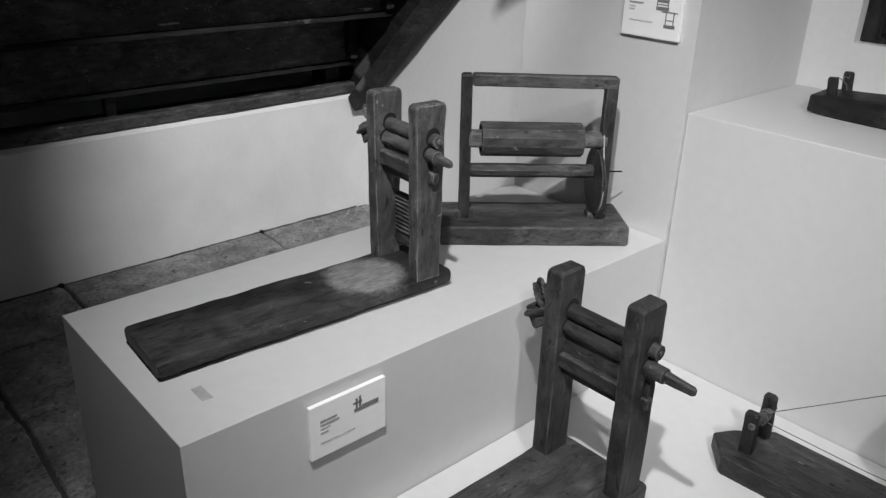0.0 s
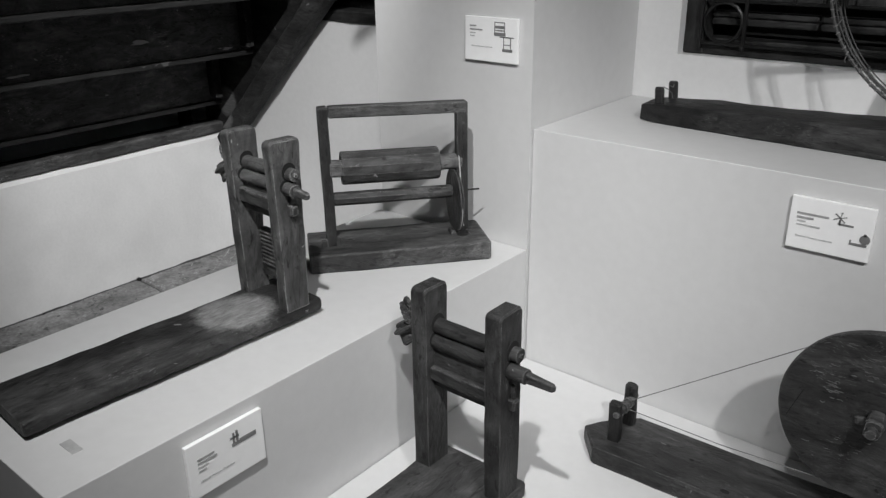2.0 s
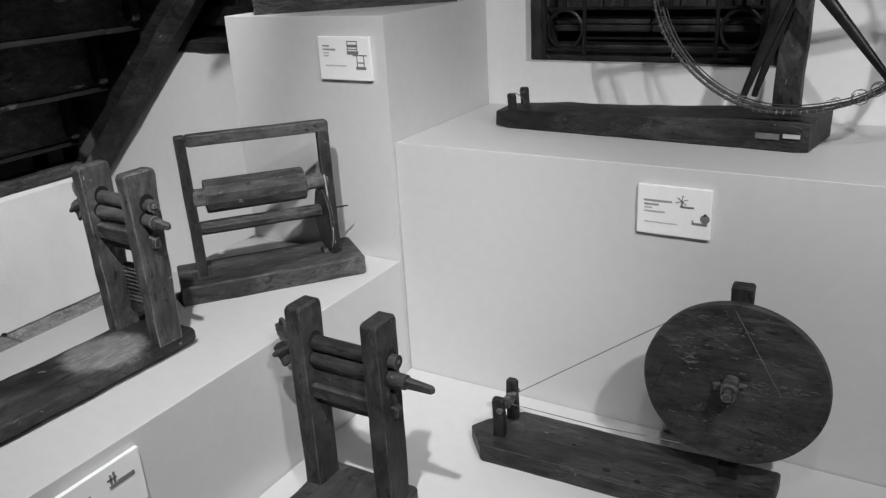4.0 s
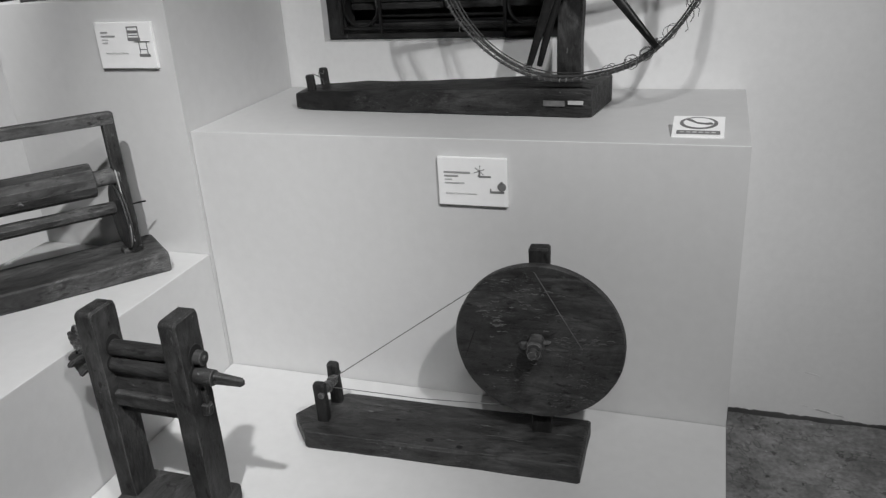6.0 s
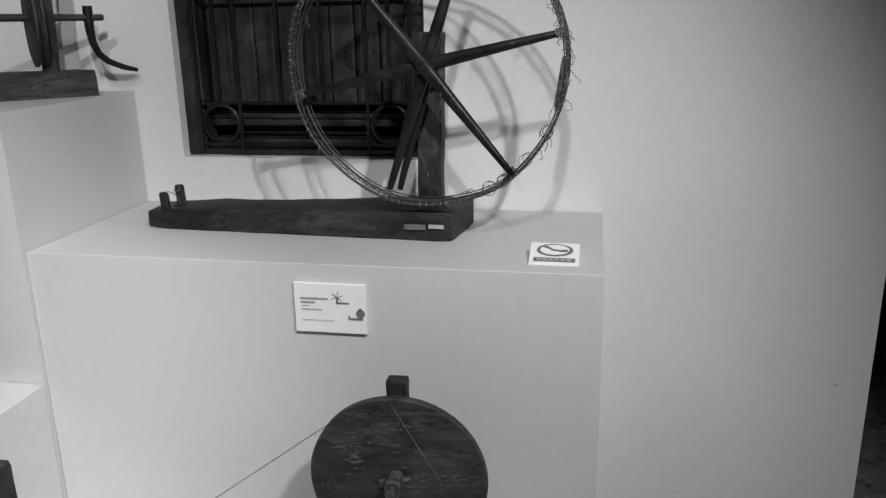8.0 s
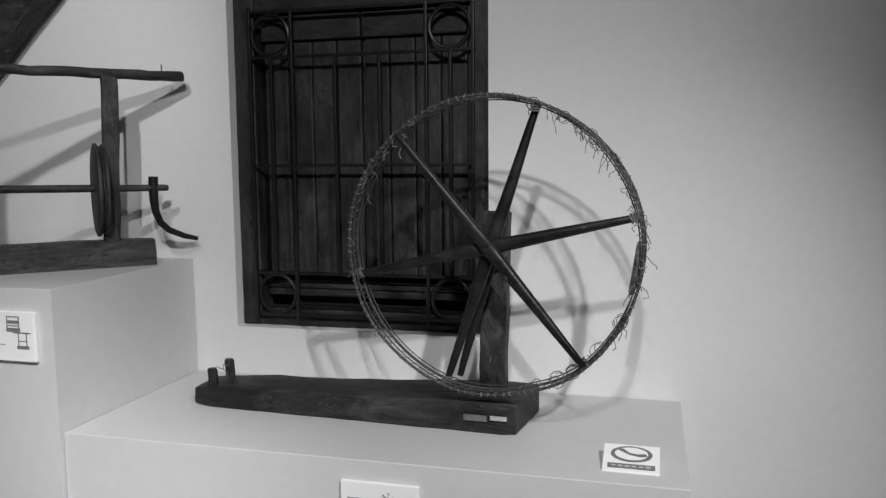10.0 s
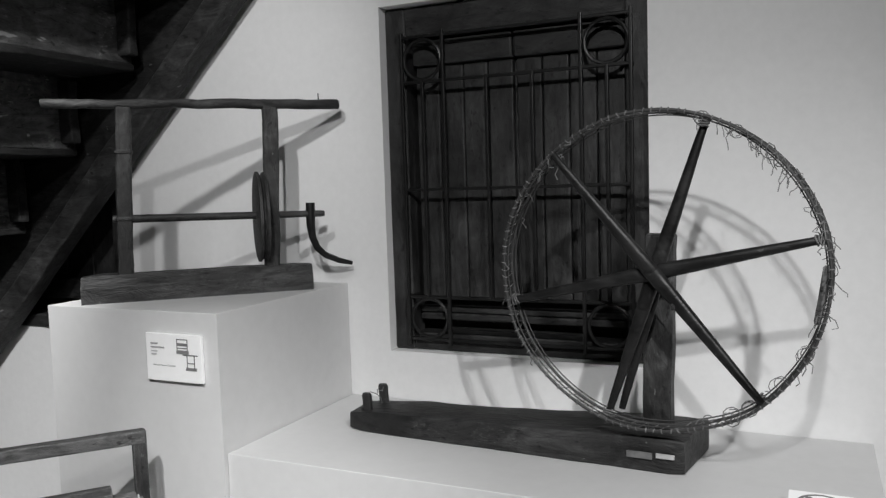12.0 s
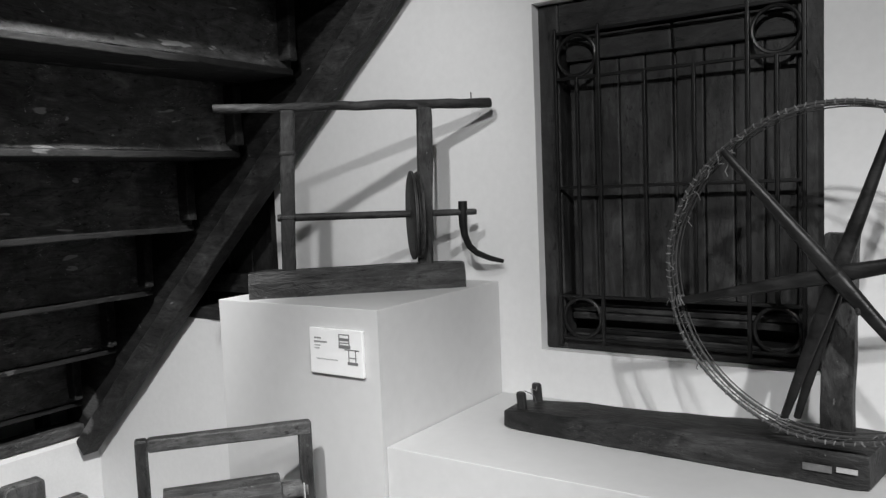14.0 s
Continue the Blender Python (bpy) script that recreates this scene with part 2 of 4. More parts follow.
def loft(rings, bm=None, closed=False):
    """Skins a row of rings that have equal counts, with caps at both ends."""
    bm = bm or bmesh.new()
    vr = [[bm.verts.new(p) for p in ring] for ring in rings]
    n = len(vr[0])
    pairs = list(zip(vr, vr[1:])) + ([(vr[-1], vr[0])] if closed else [])
    for a, b in pairs:
        for k in range(n):
            bm.faces.new((a[k], a[(k + 1) % n], b[(k + 1) % n], b[k]))
    if not closed:
        bm.faces.new(vr[0])
        bm.faces.new(vr[-1])
    return bm


def plank(a, b, width, height, r=0.006, n=10, amp=0.0015, side=None, seed=0.0, bm=None, end=0.006):
    """A hewn timber from a to b; width along side (level by default), height across; both may be (at a, at b)."""
    a, b = Vector(a), Vector(b)
    d = (b - a).normalized()
    side = Vector(side) if side else (Vector((0, 0, 1)).cross(d) if abs(d.z) < 0.9 else Vector((1, 0, 0)))
    side = (side - d * side.dot(d)).normalized()
    up = d.cross(side)
    w = width if isinstance(width, tuple) else (width, width)
    h = height if isinstance(height, tuple) else (height, height)
    long = (b - a).length
    stops = [0.0, min(0.3, end / long)] + [k / n for k in range(1, n)] + [1 - min(0.3, end / long), 1.0]
    rings = []
    for s in stops:
        tip = 0.8 if s in (0.0, 1.0) else 1.0
        hw, hh = (w[0] + (w[1] - w[0]) * s) / 2, (h[0] + (h[1] - h[0]) * s) / 2
        shrink = end * 0.5 if tip < 1 else 0
        ring = []
        for u, v in section(hw - shrink, hh - shrink, r):
            p = a + d * (long * s) + side * u + up * v
            q = noise.noise_vector(p * 9 + Vector((seed, seed * 1.7, 0))) + 0.5 * noise.noise_vector(p * 31 + Vector((0, seed, 0)))
            ring.append(p + q * amp)
        rings.append(ring)
    return loft(rings, bm)


def tube(points, radius, sides=8, bm=None, closed=False):
    """A round rod along a row of points; radius may be a list."""
    pts = [Vector(p) for p in points]
    n = len(pts)
    rad = radius if isinstance(radius, (list, tuple)) else [radius] * n
    rings, side = [], None
    for k, p in enumerate(pts):
        d = (pts[(k + 1) % n] - pts[k - 1]) if closed else (pts[min(k + 1, n - 1)] - pts[max(k - 1, 0)])
        d.normalize()
        if side is None:
            side = d.orthogonal().normalized()
        side = (side - d * side.dot(d)).normalized()
        up = d.cross(side)
        rings.append([p + (side * math.cos(2 * math.pi * j / sides) + up * math.sin(2 * math.pi * j / sides)) * rad[k] for j in range(sides)])
    return loft(rings, bm, closed)


def rod(a, b, r0, r1=None, sides=16, bm=None, n=6, amp=0.0008):
    """A turned or whittled rod with softened ends."""
    a, b = Vector(a), Vector(b)
    r1 = r0 if r1 is None else r1
    stops = [0, 0.02] + [k / n for k in range(1, n)] + [0.98, 1]
    pts, rad = [], []
    for s in stops:
        p = a.lerp(b, s)
        pts.append(p)
        rad.append((r0 + (r1 - r0) * s) * (0.86 if s in (0, 1) else 1) + amp * noise.noise(p * 40))
    return tube(pts, rad, sides, bm)


def outline_plate(pts, depth, axis="y", at=0.0, bevel=0.003, bm=None):
    """A board cut to an outline in the plane across the axis."""
    bm = bm or bmesh.new()
    put = {"y": lambda u, v, w: (u, w, v), "x": lambda u, v, w: (w, u, v), "z": lambda u, v, w: (u, v, w)}[axis]
    rings = []
    cx, cy = sum(p[0] for p in pts) / len(pts), sum(p[1] for p in pts) / len(pts)

    def inset(p):
        d = Vector((cx - p[0], cy - p[1]))
        d = d.normalized() * bevel if d.length > bevel else d
        return p[0] + d.x, p[1] + d.y

    ins = [inset(p) for p in pts]
    for ring, w in ((ins, at), (pts, at + bevel), (pts, at + depth - bevel), (ins, at + depth)):
        rings.append([put(u, v, w) for u, v in ring])
    return loft(rings, bm)


# ---- structure ----
X0, X1, Y0, YW, ZC = -4.7, 3.6, -3.0, 2.49, 3.75
WT = 0.45


def wall_with_holes(name, x0, x1, z0, z1, y0, y1, holes, material, label):
    """A wall along x, its openings cut right through: (x0, x1, z0, z1)."""
    xs = sorted({x0, x1, *[h[0] for h in holes], *[h[1] for h in holes]})
    zs = sorted({z0, z1, *[h[2] for h in holes], *[h[3] for h in holes]})
    bm = bmesh.new()
    solid = {}
    for i in range(len(xs) - 1):
        for k in range(len(zs) - 1):
            cx, cz = (xs[i] + xs[i + 1]) / 2, (zs[k] + zs[k + 1]) / 2
            solid[i, k] = not any(h[0] < cx < h[1] and h[2] < cz < h[3] for h in holes)
    for (i, k), full in solid.items():
        if not full:
            continue
        xa, xb, za, zb = xs[i], xs[i + 1], zs[k], zs[k + 1]

        def quad(*ps):
            bm.faces.new([bm.verts.new(p) for p in ps])

        quad((xa, y0, za), (xb, y0, za), (xb, y0, zb), (xa, y0, zb))
        quad((xa, y1, za), (xa, y1, zb), (xb, y1, zb), (xb, y1, za))
        if not solid.get((i - 1, k)):
            quad((xa, y0, za), (xa, y0, zb), (xa, y1, zb), (xa, y1, za))
        if not solid.get((i + 1, k)):
            quad((xb, y0, za), (xb, y1, za), (xb, y1, zb), (xb, y0, zb))
        if not solid.get((i, k - 1)):
            quad((xa, y0, za), (xa, y1, za), (xb, y1, za), (xb, y0, za))
        if not solid.get((i, k + 1)):
            quad((xa, y0, zb), (xb, y0, zb), (xb, y1, zb), (xa, y1, zb))
    bmesh.ops.remove_doubles(bm, verts=bm.verts[:], dist=0.0005)
    return tagged(part(name, bm, material), label, "wall", kind="structure")


WIN = (-0.938, -0.047, 1.383, 2.553)
HATCH = (-3.35, -2.195, 1.380, 2.45)
DOOR = (1.44, 2.75, -0.05, 2.9)
wall_with_holes("wall_north", X0, X1, -0.05, ZC, YW, YW + WT, [WIN, HATCH, DOOR], M_WALL, "white lime-plastered wall behind the plinths with a barred window")
tagged(part("wall_east", box(X1, X1 + 0.3, Y0, YW, -0.05, ZC, 0), M_WALL), "plain white plastered side wall", "wall", kind="structure")
tagged(part("wall_south", box(X0, X1 + 0.3, Y0 - 0.3, Y0, -0.05, ZC, 0), M_WALL), "plain white plastered wall across the room", "wall", kind="structure")
tagged(part("wall_west", box(X0 - 0.3, X0, Y0 - 0.3, YW + WT, -0.05, ZC, 0), M_LOWWALL), "plain plastered wall behind the staircase", "wall", kind="structure")
tagged(part("ceiling", box(X0 - 0.3, X1 + 0.3, Y0 - 0.3, YW + WT, ZC, ZC + 0.2, 0), M_CEIL), "dull dark-toned ceiling over the room", "ceiling", kind="structure")
LWX, LWZ = -3.635, 0.705
bm = bmesh.new()
rings = []
N = 26
for k in range(N + 1):
    y = Y0 + (YW - Y0) * k / N
    e = 0.008 * noise.noise(Vector((y * 5, 0, 0)))
    f = 0.006 * noise.noise(Vector((y * 7, 3, 0)))
    rings.append([(LWX + e, y, -0.05), (LWX + f, y, LWZ - 0.02), (LWX - 0.02, y, LWZ + f), (X0 + 0.05, y, LWZ), (X0 + 0.05, y, -0.05)])
tagged(part("wall_low", loft(rings, bm), M_LOWWALL), "low white plastered wall carrying the timber staircase", "wall", kind="structure")
# the passage beyond the opening; its darkness is put into the wall colour
tagged(part("passage_wall", box(0.9, 3.6, 5.2, 5.4, -0.05, ZC, 0), M_MORTAR), "far passage wall coloured dark to look unlit", "wall", kind="structure")
tagged(part("passage_wall", box(0.75, 0.9, YW + WT, 5.4, -0.05, ZC, 0), M_MORTAR), "passage side wall coloured dark to look unlit", "wall", kind="structure")
tagged(part("passage_wall", box(3.6, 3.75, YW + WT, 5.4, -0.05, ZC, 0), M_MORTAR), "passage side wall coloured dark to look unlit", "wall", kind="structure")
tagged(part("passage_ceiling", box(0.75, 3.75, YW + WT, 5.4, ZC - 0.3, ZC - 0.1, 0), M_MORTAR), "passage ceiling coloured dark to look unlit", "ceiling", kind="structure")

# the shuttered hatch behind the stringer
hatch = tagged(part("window_2", box(HATCH[0], HATCH[1], YW + 0.20, YW + 0.24, HATCH[2], HATCH[3], 0), M_WINDOW_Z), "dark boarded opening behind the staircase stringer", "window", kind="structure")
for k in range(7):
    w = (HATCH[1] - HATCH[0]) / 7
    xa = HATCH[0] + k * w
    part("board", plank((xa + w / 2, YW + 0.175, HATCH[2] + 0.002), (xa + w / 2, YW + 0.175, HATCH[3]), w * 0.94, 0.03, 0.004, 8, seed=k), M_WINDOW_Z, hatch)
part("rail", plank((HATCH[0], YW + 0.13, HATCH[2] + 0.16), (HATCH[1], YW + 0.13, HATCH[2] + 0.16), 0.05, 0.09, seed=3), M_WINDOW_X, hatch)
part("sill", plank((HATCH[0], YW + 0.05, HATCH[2] + 0.032), (HATCH[1] - 0.12, YW + 0.05, HATCH[2] + 0.032), 0.12, 0.06, 0.01, 14, 0.005, seed=8), M_WINDOW_X, hatch)
part("jamb", plank((HATCH[1] - 0.05, YW + 0.09, HATCH[2] + 0.07), (HATCH[1] - 0.05, YW + 0.09, HATCH[3]), 0.08, 0.08, 0.01, 12, 0.004, seed=9), M_WINDOW_Z, hatch)

# ---- barred window ----
wx0, wx1, wz0, wz1 = WIN
window = tagged(part("window_1", box(wx0 + 0.002, wx1 - 0.002, YW + 0.20, YW + 0.23, wz0 + 0.002, wz1 - 0.002, 0), M_WINDOW_Z), "closed dark wooden window in the white wall", "window", kind="structure")
FY = YW + 0.085
FW = 0.075
part("window_frame", plank((wx0 + FW / 2, FY, wz0 + 0.003), (wx0 + FW / 2, FY, wz1 - 0.003), FW, 0.09, 0.006, 14, seed=1), M_WINDOW_Z, window)
part("window_frame", plank((wx1 - FW / 2, FY, wz0 + 0.003), (wx1 - FW / 2, FY, wz1 - 0.003), FW, 0.09, 0.006, 14, seed=2), M_WINDOW_Z, window)
part("window_frame", plank((wx0 + FW, FY, wz1 - 0.055), (wx1 - FW, FY, wz1 - 0.055), 0.088, 0.10, 0.006, 12, seed=3), M_WINDOW_X, window)
part("window_frame", plank((wx0 + FW, FY, wz0 + 0.032), (wx1 - FW, FY, wz0 + 0.032), 0.088, 0.058, 0.006, 12, seed=4), M_WINDOW_X, window)
for x0, x1 in ((wx0 + FW + 0.01, (wx0 + wx1) / 2 - 0.004), ((wx0 + wx1) / 2 + 0.004, wx1 - FW - 0.01)):
    leaf = part("shutter", box(x0, x1, YW + 0.125, YW + 0.140, wz0 + 0.178, wz1 - 0.115, 0.002), M_WINDOW_Z, window)
    for k in range(4):
        w = (x1 - x0) / 4
        part("shutter_board", plank((x0 + w * (k + 0.5), YW + 0.108, wz0 + 0.180), (x0 + w * (k + 0.5), YW + 0.108, wz1 - 0.20), w * 0.95, 0.026, 0.005, 10, seed=k + x0), M_WINDOW_Z, leaf)
    for za, zb in ((wz0 + 0.102, wz0 + 0.126), (wz0 + 0.129, wz0 + 0.150), (wz1 - 0.195, wz1 - 0.112)):
        part("shutter_rail", plank((x0, YW + 0.098, (za + zb) / 2), (x1, YW + 0.098, (za + zb) / 2), 0.045, zb - za, 0.005, 6, seed=za), M_WINDOW_X, leaf)

grille = thing("window_grille", (0, YW + 0.02, 0), 0, "dark wrought-iron window grille with ring corners", "grille")
GL, GR, GT, GB = -0.866, -0.100, 2.445, 1.428
GV = (-0.714, -0.252)


def iron(a, b, t=0.012):
    part("bar", plank(a, b, t, t, 0.003, 6, 0.0006, seed=a[0] + a[2], end=0.001), M_IRON, grille)


for z in (GT, 2.296, 1.937, 1.572, GB, 1.470):
    long = z in (GT, GB, 2.296, 1.937, 1.572)
    iron((GL if long else GV[0], 0, z), (GR if long else GV[1], 0, z), 0.011 if long else 0.009)
for x in (GL, GR, GV[0], GV[1]):
    iron((x, -0.004, GB - 0.02), (x, -0.004, GT + 0.015))
for k, x in enumerate((-0.790, -0.562, -0.408, -0.172)):
    iron((x, -0.005, 1.572), (x, -0.005, 2.296))
for cx in (-0.790, -0.174):
    for cz in (2.368, 1.500):
        ring = [(cx + 0.066 * math.cos(a), 0, cz + 0.066 * math.sin(a)) for a in [2 * math.pi * k / 28 for k in range(28)]]
        part("ring", tube(ring, 0.0065, 8, closed=True), M_IRON, grille, smooth=True)
for x, z in ((GL, 2.296), (GR, 1.572), (GL, 1.572), (GR, 2.296)):
    part("lug", plank((x, 0.0, z), (x, 0.075, z), 0.012, 0.012, 0.003, 2, 0), M_IRON, grille)

# ---- staircase of heavy timber, seen from beneath ----
RUN, RISE = 0.3265, 0.3038
SX, SZ = -3.568, 0.938
SY0, SY1 = -0.55, 2.365
stairs = thing("staircase", (-3.67, 2.36, LWZ), 0, "old dark timber staircase seen from beneath, resting on the low wall", "staircase")


def rel(bm):
    bmesh.ops.translate(bm, verts=bm.verts[:], vec=(3.67, -2.36, -LWZ))
    return bm


for k in range(-1, 9):
    x, z = SX + RUN * k, SZ + RISE * k
    if z > ZC - 0.45:
        break
    bm = plank((x - 0.02, SY0, z + 0.134), (x - 0.02, SY1, z + 0.134), 0.045, 0.308, 0.008, 26, 0.004, seed=k * 3.1)
    if k >= 0:
        part("riser", rel(bm), M_STAIR, stairs)
    # tread: its shaded underside is painted in, much darker than the riser
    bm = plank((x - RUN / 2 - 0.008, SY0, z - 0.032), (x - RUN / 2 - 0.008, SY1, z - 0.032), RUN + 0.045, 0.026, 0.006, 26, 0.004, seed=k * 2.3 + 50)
    part("tread", rel(bm), M_TREAD_SHADED, stairs)
    bm = plank((x + 0.020, SY1 - 0.045, z + 0.004), (x + 0.020, SY1 - 0.045, z + 0.245), 0.085, 0.045, 0.008, 5, 0.005, seed=k)
    part("cleat", rel(bm), M_STRING_BOARD_SHADED, stairs)
line = lambda x: 0.850 + 0.940 * (x + 3.448)
# string board, its shade deepened by the darker timber colour
part("string_board", rel(outline_plate([(-3.80, line(-3.80)), (-0.78, line(-0.78)), (-0.78, 3.70), (-0.98, 3.72), (-3.80, line(-3.80) + 0.55)], 0.045, "y", 2.412, 0.006)), M_STRING_BOARD_SHADED, stairs)

for name, y in (("stringer", 2.405), ("stringer", SY0 - 0.03)):
    xa, xb = -3.62, -0.75
    mid = lambda x: 0.812 + 0.940 * (x + 3.448)
    bm = plank((xa, y, mid(xa)), (xb, y, mid(xb)), 0.085, 0.096, 0.010, 30, 0.005, seed=y)
    part(name, rel(bm), M_STRINGER, stairs)
sill = tagged(part("wall_plate", plank((LWX - 0.075, SY0 - 0.1, LWZ + 0.035), (LWX - 0.075, YW - 0.01, LWZ + 0.035), 0.14, 0.062, 0.012, 30, 0.006, seed=4), M_STAIR), "rough dark timber plate along the low wall top", "beam", kind="structure")
tagged(part("stud", plank((LWX - 0.08, 1.02, LWZ + 0.066), (LWX - 0.08, 1.02, LWZ + 0.27), 0.05, 0.05, seed=1.02), M_STAIR), "short dark timber stud on the wall plate", "stud", kind="structure")

# ---- display plinths ----


def plinth(x0, x1, y0, y1, z, label):
    """A painted board box: four side panels under a thin top panel."""
    ob = thing("display_plinth", (x0, y0, 0), 0, label, "plinth", "display plinths")
    w, d, t = x1 - x0, y1 - y0, 0.018
    bm = box(0, w, 0, d, z - t, z, 0)
    bmesh.ops.bevel(bm, geom=[e for e in bm.edges if all(v.co.z > z - 0.001 for v in e.verts)], offset=0.0022, segments=2, profile=0.5, affect="EDGES")
    part("top_panel", bm, M_PLINTH, ob)
    part("front_panel", box(0, w, 0, t, 0, z - t, 0), M_PLINTH, ob)
    part("back_panel", box(0, w, d - t, d, 0, z - t, 0), M_PLINTH, ob)
    part("side_panel", box(0, t, t, d - t, 0, z - t, 0), M_PLINTH, ob)
    part("side_panel", box(w - t, w, t, d - t, 0, z - t, 0), M_PLINTH, ob)
    return ob


Z1, Z2, Z3, Z4 = 0.805, 0.3825, 1.217, 1.6165
XA, XB, XC, YF, YF3 = -1.775, -1.100, 0.545, 1.80, 1.813
plinth(XA, XB, 0.170, YF - 0.003, Z1, "long pale grey painted plinth carrying the gin and reel")
plinth(XB + 0.003, XC, 0.15, YF3 - 0.003, Z2, "low pale grey painted plinth, brightly lit on top")
plinth(XB + 0.003, XC, YF3, YW - 0.004, Z3, "high pale grey painted plinth under the barred window")
plinth(XA + 0.008, XB, YF, YW - 0.004, Z4, "tall pale grey painted plinth beside the staircase")

# ---- cotton gins ----


def stadium_top(w0, w1, z0, z1, r, n=5):
    """Outline of a post: w0 wide at the foot, w1 at the head, head corners rounded."""
    pts = [(-w0 / 2, z0), (w0 / 2, z0), (w0 / 2 * 0.5 + w1 / 2 * 0.5, (z0 + z1) / 2)]
    for cx, a0 in ((w1 / 2 - r, 0), (-w1 / 2 + r, 90)):
        for k in range(n + 1):
            a = radians(a0 + 90 * k / n)
            pts.append((cx + r * math.cos(a), z1 - r + r * math.sin(a)))
    pts.append((-w0 / 4 - w1 / 4, (z0 + z1) / 2))
    return pts


def worm(a, b, r, lobes=5, twist=150, bm=None):
    """The carved screw end of a gin roller."""
    a, b = Vector(a), Vector(b)
    rings = []
    for s in range(9):
        f = s / 8
        c = a.lerp(b, f)
        rr = r * (0.66 + 0.34 * math.sin(math.pi * min(1, f * 1.15))) * (0.7 if s == 8 else 1)
        ring = []
        for j in range(30):
            t = 2 * math.pi * j / 30
            q = rr * (0.68 + 0.32 * math.cos(lobes * (t + radians(twist) * f)))
            ring.append(c + Vector((0, math.cos(t), math.sin(t))) * q)
        rings.append(ring)
    return loft(rings, bm)


def gin(loc, turn, half, long, tail, base_w, base_h, high, w0, w1, th, z_up, z_low, rr, cross, low_board, handle, mats, label, lean=0.0):
    """A roller gin: two posts on a long foot board, a pair of rollers with carved screws, a cross rail, pegs and a crank end."""
    m_base, m_x, m_z = mats
    g = thing("cotton_gin", loc, turn, label, "cotton gin", "cotton gins")
    gap = 0.013 if low_board else 0.003
    for y in (-long + 0.09, tail - 0.05):
        part("batten", box(-base_w * 0.36, base_w * 0.36, y - 0.03, y + 0.03, 0, gap + 0.004, 0.001), m_base, g)
    bm = plank((0, -long, (base_h + gap) / 2), (0, tail, (base_h + gap) / 2), (base_w * 0.95, base_w), base_h - gap, 0.010, 22, 0.003, side=(1, 0, 0), seed=loc[0] * 7)
    part("foot_board", bm, m_base, g, smooth=True)
    for sx in (-1, 1):
        bm = outline_plate(stadium_top(w0, w1, base_h - 0.01, high, w1 * 0.15), th, "x", sx * half - th / 2, 0.005)
        bmesh.ops.subdivide_edges(bm, edges=[e for e in bm.edges if e.calc_length() > 0.15], cuts=6, use_grid_fill=False)
        for v in bm.verts:
            v.co += noise.noise_vector(v.co * 13 + Vector((sx * 5, loc[0], 0))) * 0.003
            v.co.x += lean * sx * (v.co.z - base_h)
        part("post", bm, m_z, g)
    for z, dy in ((z_up, 0.006), (z_low, -0.004)):
        r = part("roller", rod((-half - th * 0.4, dy, z), (half + th * 0.55, dy, z), rr, rr * 0.97, 18), m_x, g, smooth=True)
        part("screw", worm((-half - th * 0.5, dy, z), (-half - th * 0.5 - 0.080, dy * 2.5, z + (0.022 if dy > 0 else -0.006)), rr * 1.85, 4, twist=110 if dy > 0 else -110), m_x, r)
    part("roller_end", rod((half + th * 0.4, 0.008, z_up), (half + th * 0.5 + 0.022, 0.008, z_up), rr * 0.92, rr * 0.86, 16), m_x, g, smooth=True)
    part("roller_pin", rod((half + th * 0.5 + 0.021, 0.008, z_up), (half + th * 0.5 + 0.027, 0.008, z_up), rr * 0.35, rr * 0.3, 10), m_z, g, smooth=True)
    for sx, dx in ((1, th / 2), (-1, th / 2)):
        for z, dy, hgt in ((z_up, 0.006, 1.35), (z_low, -0.004, 1.1)):
            ring = [(dy + rr * 1.18 * math.cos(u), z + rr * (0.25 + hgt * math.sin(u))) for u in [2 * math.pi * k / 20 for k in range(20)]]
            part("slot", outline_plate(ring, 0.0022, "x", sx * half + dx - 0.0006, 0.0004), M_SLOT, g, "dark worn slot")
    xa = half + th * 0.4
    crank = part("crank_end", rod((xa, -0.004, z_low), (xa + handle * 0.42, -0.004, z_low - 0.002), rr * 0.95, rr * 0.92, 14), m_x, g, smooth=True)
    part("crank_tip", plank((xa + handle * 0.40, -0.004, z_low - 0.002), (xa + handle, -0.002, z_low - 0.006), (rr * 0.95, rr * 0.75), (rr * 1.3, rr * 0.95), 0.005, 5, 0.001), m_x, crank)
    part("cross_rail", plank((-half - th * 0.2, 0.0, cross), (half + th * 0.2, 0.0, cross), w1 * 0.62, 0.040, 0.006, 8, 0.002, seed=1), m_x, g)
    part("cross_rail", plank((-half, 0.006, cross - 0.034), (half, 0.006, cross - 0.034), w1 * 0.40, 0.022, 0.005, 8, 0.002, seed=2), m_x, g)
    lift = z_low - rr - cross - 0.018
    part("cross_rail", plank((-half - th * 0.2, 0.004, cross + 0.019 + lift / 2), (half + th * 0.2, 0.004, cross + 0.019 + lift / 2), w1 * 0.36, lift + 0.004, 0.002, 8, 0.001, seed=3), m_x, g)
    part("peg", plank((half + th * 0.2, 0.002, cross - 0.008), (half + th * 0.5 + 0.018, 0.004, cross - 0.012), 0.024, 0.032, 0.005, 3, 0.001, seed=5), m_z, g)
    part("wedge", plank((half + th * 0.5 + 0.006, 0.002, cross + 0.05), (half + th * 0.5 + 0.006, 0.004, cross + 0.004), 0.012, 0.010, 0.003, 3, 0.001, seed=6), m_x, g)
    if low_board:
        za, zb = low_board
        b = part("grooved_board", box(-half + th / 2, half - th / 2, 0.024, 0.042, za, zb, 0.003), m_x, g)
